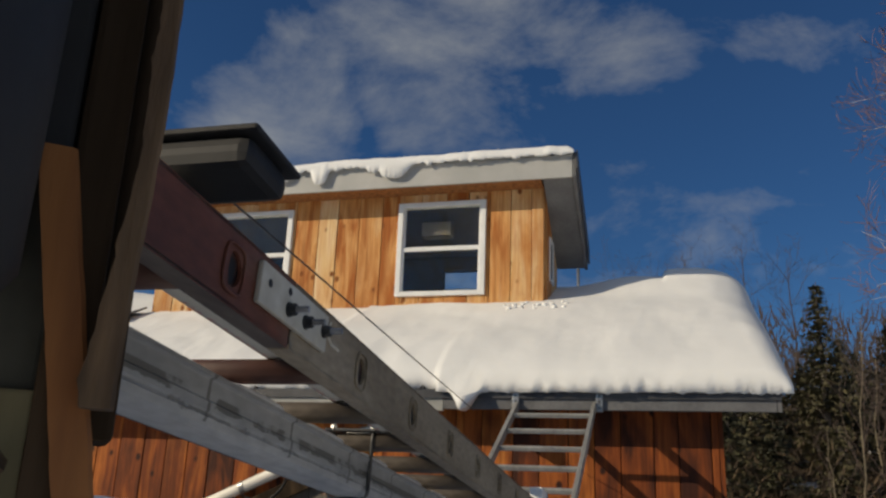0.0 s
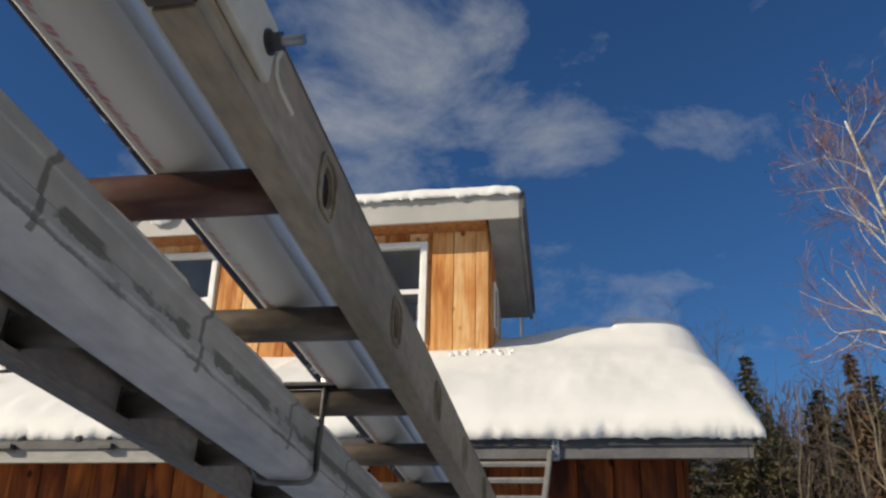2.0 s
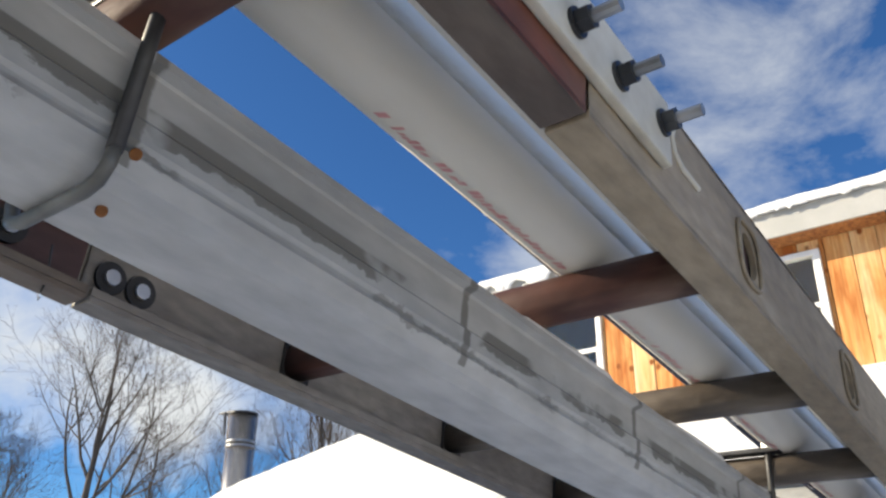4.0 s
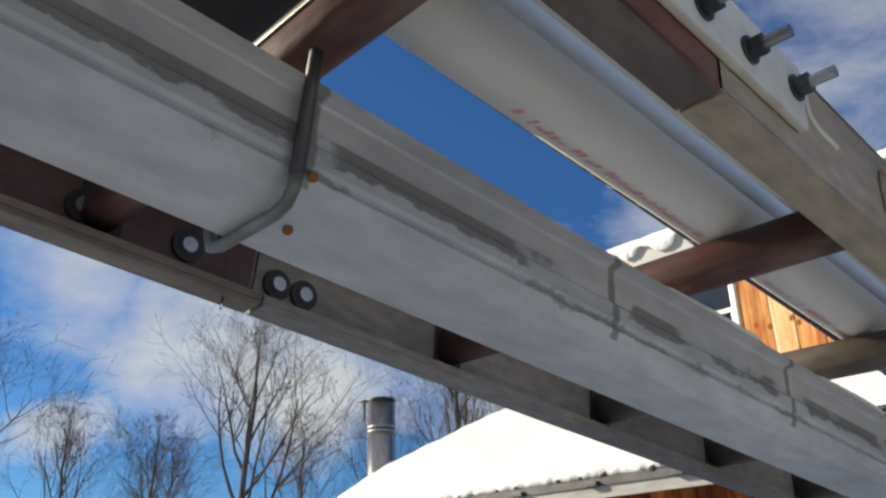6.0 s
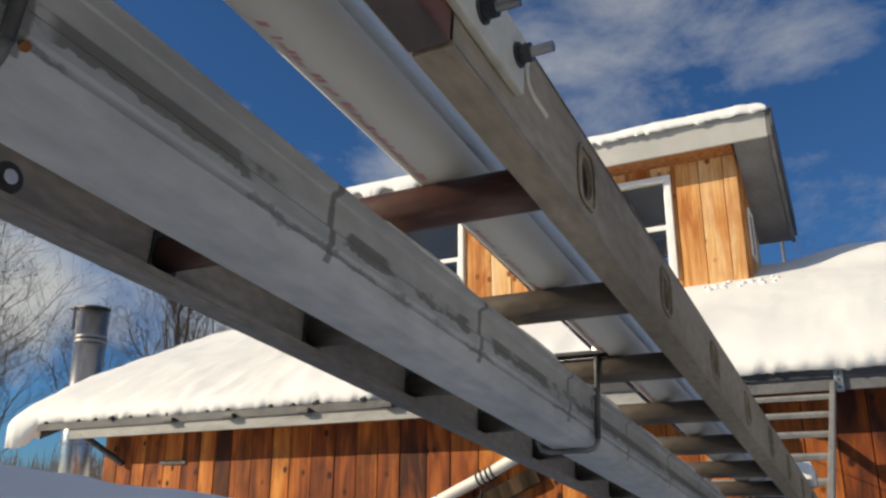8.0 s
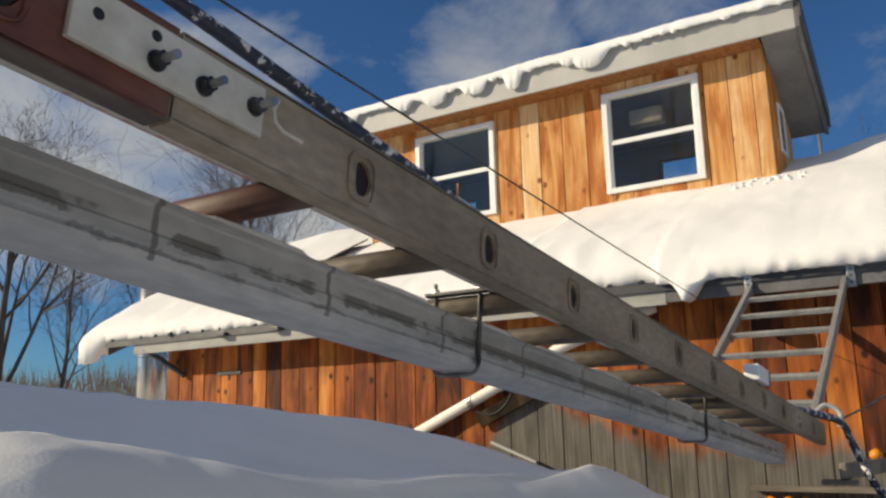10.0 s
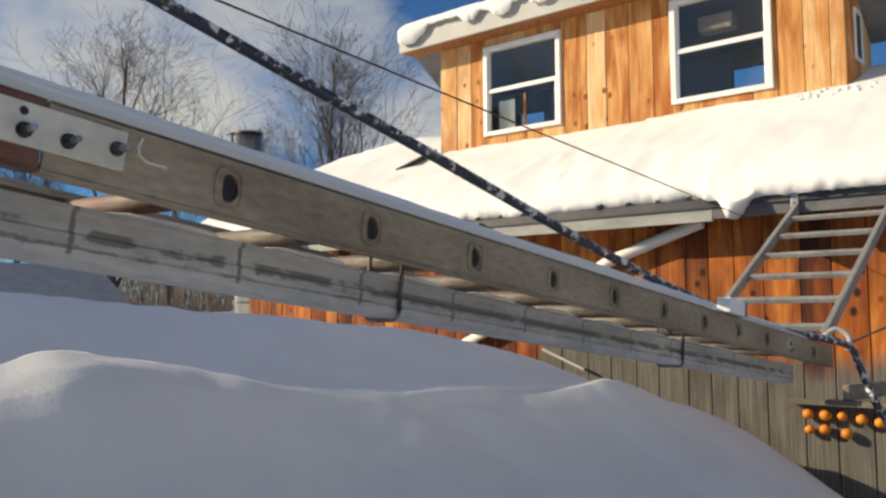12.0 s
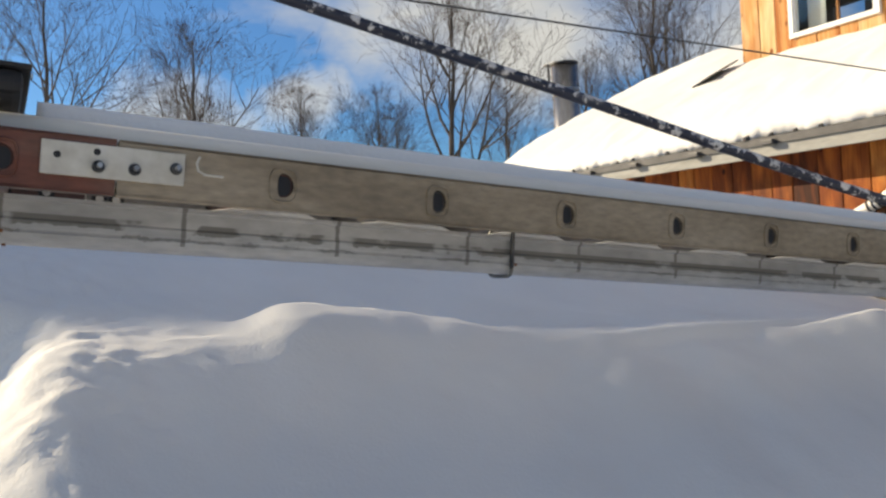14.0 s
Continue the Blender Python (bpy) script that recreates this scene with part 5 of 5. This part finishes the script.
part("cap_flap", box(SX - 0.62, SX - 0.15, SY - 0.2, SY + 0.2, ST + 0.06, ST + 0.10, 0.01), DARK_STEEL, stack)
part("flap_arm", tube([(SX - 0.3, SY - 0.25, ST - 0.45), (SX - 0.33, SY - 0.25, ST + 0.07)], 0.025, 8), DARK_STEEL, stack)


PURPLE_TWIG = material("birch_twigs", [(0.10, 0.055, 0.06), (0.20, 0.12, 0.12)], 0.9, scale=6, bump=0)


hut = thing("far_hut", "small far hut with a pale trimmed snowy roof", "hut")
HX, HY = -24.0, 9.6
part("hut_walls", extrude_profile([(HX - 1.6, GROUND - 0.2), (HX - 1.6, 3.2), (HX, 4.1), (HX + 1.6, 3.2), (HX + 1.6, GROUND - 0.2)], HY, HY + 3.0), GREY_WOOD, hut)
part("hut_roof", extrude_profile([(HX - 2.0, 3.0), (HX, 4.15), (HX + 2.0, 3.0), (HX + 2.0, 3.2), (HX, 4.4), (HX - 2.0, 3.2)], HY - 0.3, HY + 3.3), FASCIA_LIGHT, hut)


# ---- trees ----
def grow(bm, twig_bm, start, way, length, radius, depth, rng, wander, up, forks, sides):
    """A limb that bends, tapers and forks."""
    steps = 5 if depth > 1 else 3
    q, d = Vector(start), Vector(way).normalized()
    pts, rad = [q.copy()], [radius]
    for k in range(steps):
        d = (d + Vector((rng.gauss(0, wander), rng.gauss(0, wander), rng.gauss(0, wander) + up))).normalized()
        q = q + d * (length / steps)
        pts.append(q.copy())
        rad.append(max(radius * (1 - 0.72 * (k + 1) / steps), 0.004))
    tube(pts, rad, sides if depth > 1 else 3, bm if depth > 1 else twig_bm, caps=False)
    if depth == 0:
        return
    for k in range(forks[depth]):
        f = rng.uniform(0.28, 1.0)
        i = min(int(f * steps), steps - 1)
        p = pts[i].lerp(pts[i + 1], f * steps - i)
        along = (pts[i + 1] - pts[i]).normalized()
        side = along.orthogonal().normalized()
        side.rotate(Matrix.Rotation(rng.uniform(0, 2 * math.pi), 3, along))
        w = along * rng.uniform(0.55, 0.9) + side * rng.uniform(0.5, 0.85)
        grow(bm, twig_bm, p, w, length * rng.uniform(0.42, 0.66), rad[i] * rng.uniform(0.42, 0.6), depth - 1, rng, wander * 1.15, up, forks, sides)


def bare_tree(name, label, group, base, top, radius, seed, bark, twig, depth=4, first=0.3, limbs=9, spread=0.4, forks=(0, 5, 5, 5, 4), reach=1.0, vase=False):
    rng = random.Random(seed)
    tr = thing(name, label, "tree", group)
    bm, tw = bmesh.new(), bmesh.new()
    a, b = Vector(base), Vector(top)
    n = 9
    pts, rad = [], []
    for k in range(n + 1):
        s = k / n
        j = 0.018 * (b - a).length * math.sin(math.pi * s)
        pts.append(a.lerp(b, s) + Vector((rng.gauss(0, j * 0.5), rng.gauss(0, j * 0.5), 0)))
        rad.append(radius * (1 - 0.88 * s) + 0.006)
    tube(pts, rad, 9, bm)
    H = (b - a).length
    for k in range(limbs):
        f = first + (0.97 - first) * (k + rng.random()) / limbs
        i = min(int(f * n), n - 1)
        p = pts[i].lerp(pts[i + 1], f * n - i)
        ang = k * 2.4 + rng.uniform(-0.5, 0.5)
        w = Vector((math.cos(ang) * spread, math.sin(ang) * spread, rng.uniform(0.35, 0.75)))
        ln = reach * H * (0.16 + 0.30 * (1 - f))
        if vase:
            w = Vector((math.cos(ang) * spread, math.sin(ang) * spread, rng.uniform(0.75, 1.15)))
            ln = H * (0.10 + 0.62 * (1 - f) * rng.uniform(0.8, 1.05))
        grow(bm, tw, p, w, ln, rad[i] * 0.55, depth - 1, rng, 0.085 if vase else 0.13, 0.10 if vase else 0.07, forks, 5)
    part("trunk", bm, bark, tr, smooth=True)
    part("crown", tw, twig, tr, "fine bare twigs")
    return tr


def on_ground(x, y):
    return (x, y, ground_z(x, y) - 0.1)


bare_tree("birch_tree", "leaning white birch with bare forked branches", "birches", on_ground(6.1, 12.1), (4.62, 12.55, 10.1), 0.092, 12, BIRCH, PURPLE_TWIG, 4, 0.34, 17, 0.5, (0, 5, 5, 5, 4), 0.72)
bare_tree("birch_tree", "thin pale young birch with few branches", "birches", on_ground(5.0, 13.0), (4.35, 13.1, 5.6), 0.05, 31, SAPLING, TWIG, 3, 0.5, 6, 0.5)
rt = [(-23.4, 13.0, 10.9, 0.26, 41), (-19.5, 18.3, 11.2, 0.20, 42), (-26.6, 0.8, 11.2, 0.24, 43), (-26.1, 5.0, 10.0, 0.20, 44), (-34.5, 11.3, 9.6, 0.20, 45), (-34.0, 14.8, 9.6, 0.2, 46), (-22.4, 21.5, 11.4, 0.22, 47), (-25.8, 16.5, 8.5, 0.15, 48), (-30.5, 24.0, 11.0, 0.22, 49), (-37.5, 7.5, 10.0, 0.2, 50), (-38.0, 17.5, 9.5, 0.2, 51)]
for x, y, z, r, sd in rt:
    bare_tree("maple_tree", "leafless grey maple with a wide branching crown", "leafless maples", on_ground(x, y), (x + 0.3, y + 0.2, z), r * 0.62, sd, BARK, TWIG, 4, 0.22, 11, 0.52, (0, 4, 5, 6, 4), 1.0, True)
for x, y, z, r, sd in [(-7.6, -14.0, 16.0, 0.3, 61), (-18.0, -14.5, 15.5, 0.3, 62)]:
    bare_tree("maple_tree", "leafless grey maple mirrored in the monitor windows", "leafless maples", on_ground(x, y), (x + 0.3, y + 0.2, z), r * 0.62, sd, BARK, TWIG, 3, 0.3, 13, 0.42, (0, 4, 5, 5))


def conifer(base, height, width, seed, mat, label, sparse=1.0):
    rng = random.Random(seed)
    tr = thing("spruce_tree", label, "tree", "conifers")
    bx, by, bz = base
    part("trunk", tube([(bx, by, bz), (bx, by, bz + height * 0.55), (bx, by, bz + height)], [0.035 * height ** 0.75, 0.02 * height ** 0.75, 0.01], 7), BARK, tr, smooth=True)
    bm = bmesh.new()
    z = 0.24 * height
    while z < height * 0.99:
        f = z / height
        reach = width * (1 - f) ** 0.85 * rng.uniform(0.7, 1.1) + 0.08
        for k in range(max(5, int(11 * sparse * (1 - f) + 6))):
            ang = rng.uniform(0, 2 * math.pi)
            ln = reach * rng.uniform(0.55, 1.1)
            c, s = math.cos(ang), math.sin(ang)
            for j in range(max(2, int(ln / 0.16))):
                g = (j + rng.random()) / max(2, int(ln / 0.16))
                px, py, pz = bx + c * ln * g, by + s * ln * g, bz + z - 0.28 * ln * g + 0.18 * ln * g * g
                for m in range(5):
                    a2 = ang + rng.choice((-1, 1)) * rng.uniform(0.3, 1.2)
                    le = rng.uniform(0.12, 0.30) * (0.6 + 0.5 * (1 - g))
                    q = Vector((px + math.cos(a2) * le, py + math.sin(a2) * le, pz - rng.uniform(-0.04, 0.12)))
                    w = Vector((-math.sin(a2), math.cos(a2), rng.uniform(-0.5, 0.5))) * 0.032
                    u = Vector((px + rng.uniform(-0.06, 0.06), py + rng.uniform(-0.06, 0.06), pz + rng.uniform(-0.07, 0.05)))
                    up = Vector((0, 0, rng.uniform(0.02, 0.06)))
                    v = [bm.verts.new(u - w), bm.verts.new(u + w + up), bm.verts.new(q)]
                    bm.faces.new(v)
        z += 0.15 + 0.06 * (1 - f)
    part("crown", bm, mat, tr)
    return tr


G = "dark green spruce at the edge of the woods"
for x, y, top, w, sd in [(4.95, 26.0, 9.7, 1.7, 1), (7.2, 26.9, 8.7, 1.9, 2), (10.8, 25.3, 10.9, 1.9, 3), (12.4, 24.6, 10.9, 2.2, 4), (9.3, 28.5, 9.6, 2.2, 5), (6.2, 30.0, 8.6, 2.1, 6), (13.8, 27.0, 12.0, 2.3, 7), (15.5, 24.0, 12.0, 2.4, 8), (11.6, 30.0, 11.0, 2.4, 9), (8.3, 32.0, 9.5, 2.4, 10), (3.6, 31.0, 7.9, 1.9, 11), (17.5, 27.0, 12.5, 2.5, 12), (10.0, 23.0, 7.2, 1.6, 13), (13.0, 21.0, 7.5, 1.7, 14), (3.2, 24.0, 5.2, 1.5, 15), (4.6, 22.5, 4.9, 1.6, 16), (6.3, 23.0, 5.6, 1.7, 17), (8.2, 22.0, 5.8, 1.7, 18), (11.4, 21.5, 6.5, 1.8, 19), (5.4, 33.0, 8.2, 2.3, 20), (7.6, 35.0, 9.0, 2.4, 21), (10.2, 34.0, 10.2, 2.6, 22), (13.2, 33.0, 11.6, 2.6, 23), (16.2, 31.0, 12.6, 2.8, 24), (2.2, 34.0, 7.6, 2.0, 25), (9.6, 25.2, 8.4, 1.9, 26), (14.4, 22.5, 8.8, 2.0, 27), (16.0, 20.5, 8.6, 2.0, 28), (2.1, 25.5, 6.6, 1.4, 29), (2.7, 28.0, 7.2, 1.7, 30)]:
    z0 = ground_z(x, y) - 0.1
    conifer((x, y, z0), top - z0, w * 1.2, sd, NEEDLES, G)
x, y = 8.1, 26.4
conifer((x, y, ground_z(x, y) - 0.1), 9.9 - ground_z(x, y), 1.1, 77, RUSSET, "thin russet tamarack among the spruces", 0.5)
rng = random.Random(14)
for k in range(15):
    y = rng.uniform(15, 24)
    x = y * rng.uniform(0.12, 0.58) + rng.uniform(-0.3, 0.3)
    h = rng.uniform(3.0, 6.2)
    b = on_ground(x, y)
    bare_tree("sapling", "slim pale leafless sapling in the undergrowth", "saplings", b, (x + rng.gauss(0, 0.45), y + rng.gauss(0, 0.3), b[2] + h), rng.uniform(0.018, 0.038), 200 + k, SAPLING, TWIG, 2, 0.3, 9, 0.45, (0, 5))
for k in range(5):
    x, y = -1.0 + 1.5 * k + rng.uniform(-0.4, 0.4), rng.uniform(28, 40)
    b = on_ground(x, y)
    bare_tree("far_tree", "thin leafless tree behind the house roof", "far leafless trees", b, (x + rng.gauss(0, 0.3), y, b[2] + rng.uniform(8.0, 10.5) * (0.72 + 0.2 * (y / 40))), 0.05, 300 + k, TWIG, TWIG, 3, 0.35, 9, 0.5, (0, 4, 4, 4))

# tangled brush on the slope
rng = random.Random(8)
verts, faces = [], []
for k in range(48000):
    y = rng.uniform(16, 40)
    x = y * rng.uniform(0.0, 0.75)
    z = ground_z(x, y) + abs(rng.gauss(0, 1.35)) * min(1, (y - 12) / 10) - 0.1
    a, ln = rng.uniform(0, 6.28), rng.uniform(0.15, 0.5)
    d = Vector((math.cos(a) * 0.6, math.sin(a) * 0.6, rng.uniform(-0.2, 0.9))).normalized() * ln
    w = Vector((-math.sin(a), math.cos(a), 0.3)) * rng.uniform(0.006, 0.028)
    i = len(verts)
    verts += [(x - w.x, y - w.y, z - w.z), (x + w.x, y + w.y, z + w.z), (x + d.x, y + d.y, z + d.z)]
    faces.append((i, i + 1, i + 2))
me = bpy.data.meshes.new("undergrowth")
me.from_pydata(verts, [], faces)
me.materials.append(BRUSH)
tagged(new("undergrowth", me), "tangled brown brush and dead leaves on the slope", "undergrowth", kind="stuff")
# far wooded skyline
rng = random.Random(18)
verts, faces = [], []
for k in range(60000):
    a = rng.uniform(-0.35, math.pi + 0.5)
    r = rng.uniform(60, 85)
    x, y = r * math.cos(a), r * math.sin(a)
    h = ground_z(x, y) - 0.5
    z = h + rng.uniform(0, 1) ** 1.3 * (3.6 + 1.8 * fbm(a * 6, 1.0) + (4 if x > 0 else 0))
    w, ln = rng.uniform(0.03, 0.09), rng.uniform(0.6, 1.8)
    i = len(verts)
    verts += [(x - w, y, z), (x + w, y, z), (x + rng.gauss(0, 0.4), y, z + ln)]
    faces.append((i, i + 1, i + 2))
me = bpy.data.meshes.new("far_woods")
me.from_pydata(verts, [], faces)
me.materials.append(TWIG)
tagged(new("far_woods", me), "distant leafless woods along the horizon", "woods", kind="stuff")

# loose snow crumbs by the monitor
rng = random.Random(33)
for k in range(26):
    x, y = rng.uniform(-1.05, -0.40), rng.uniform(6.40, 6.72)
    cr = thing("snow_crumb", "small loose lump of snow on the roof", "snow lump", "snow lumps by the monitor")
    bm = bmesh.new()
    bmesh.ops.create_icosphere(bm, subdivisions=2, radius=rng.uniform(0.010, 0.028))
    for v in bm.verts:
        v.co *= 1 + 0.3 * noise.noise(v.co * 40 + Vector((k, 0, 0)))
        v.co.z *= 0.7
    part("crumb_body", bm, SNOW, cr, smooth=True)
    cr.location = (x, y, roof_snow_top(x, (y - base_lip(x)) / (Y_TOP - base_lip(x)))[2] + 0.004)
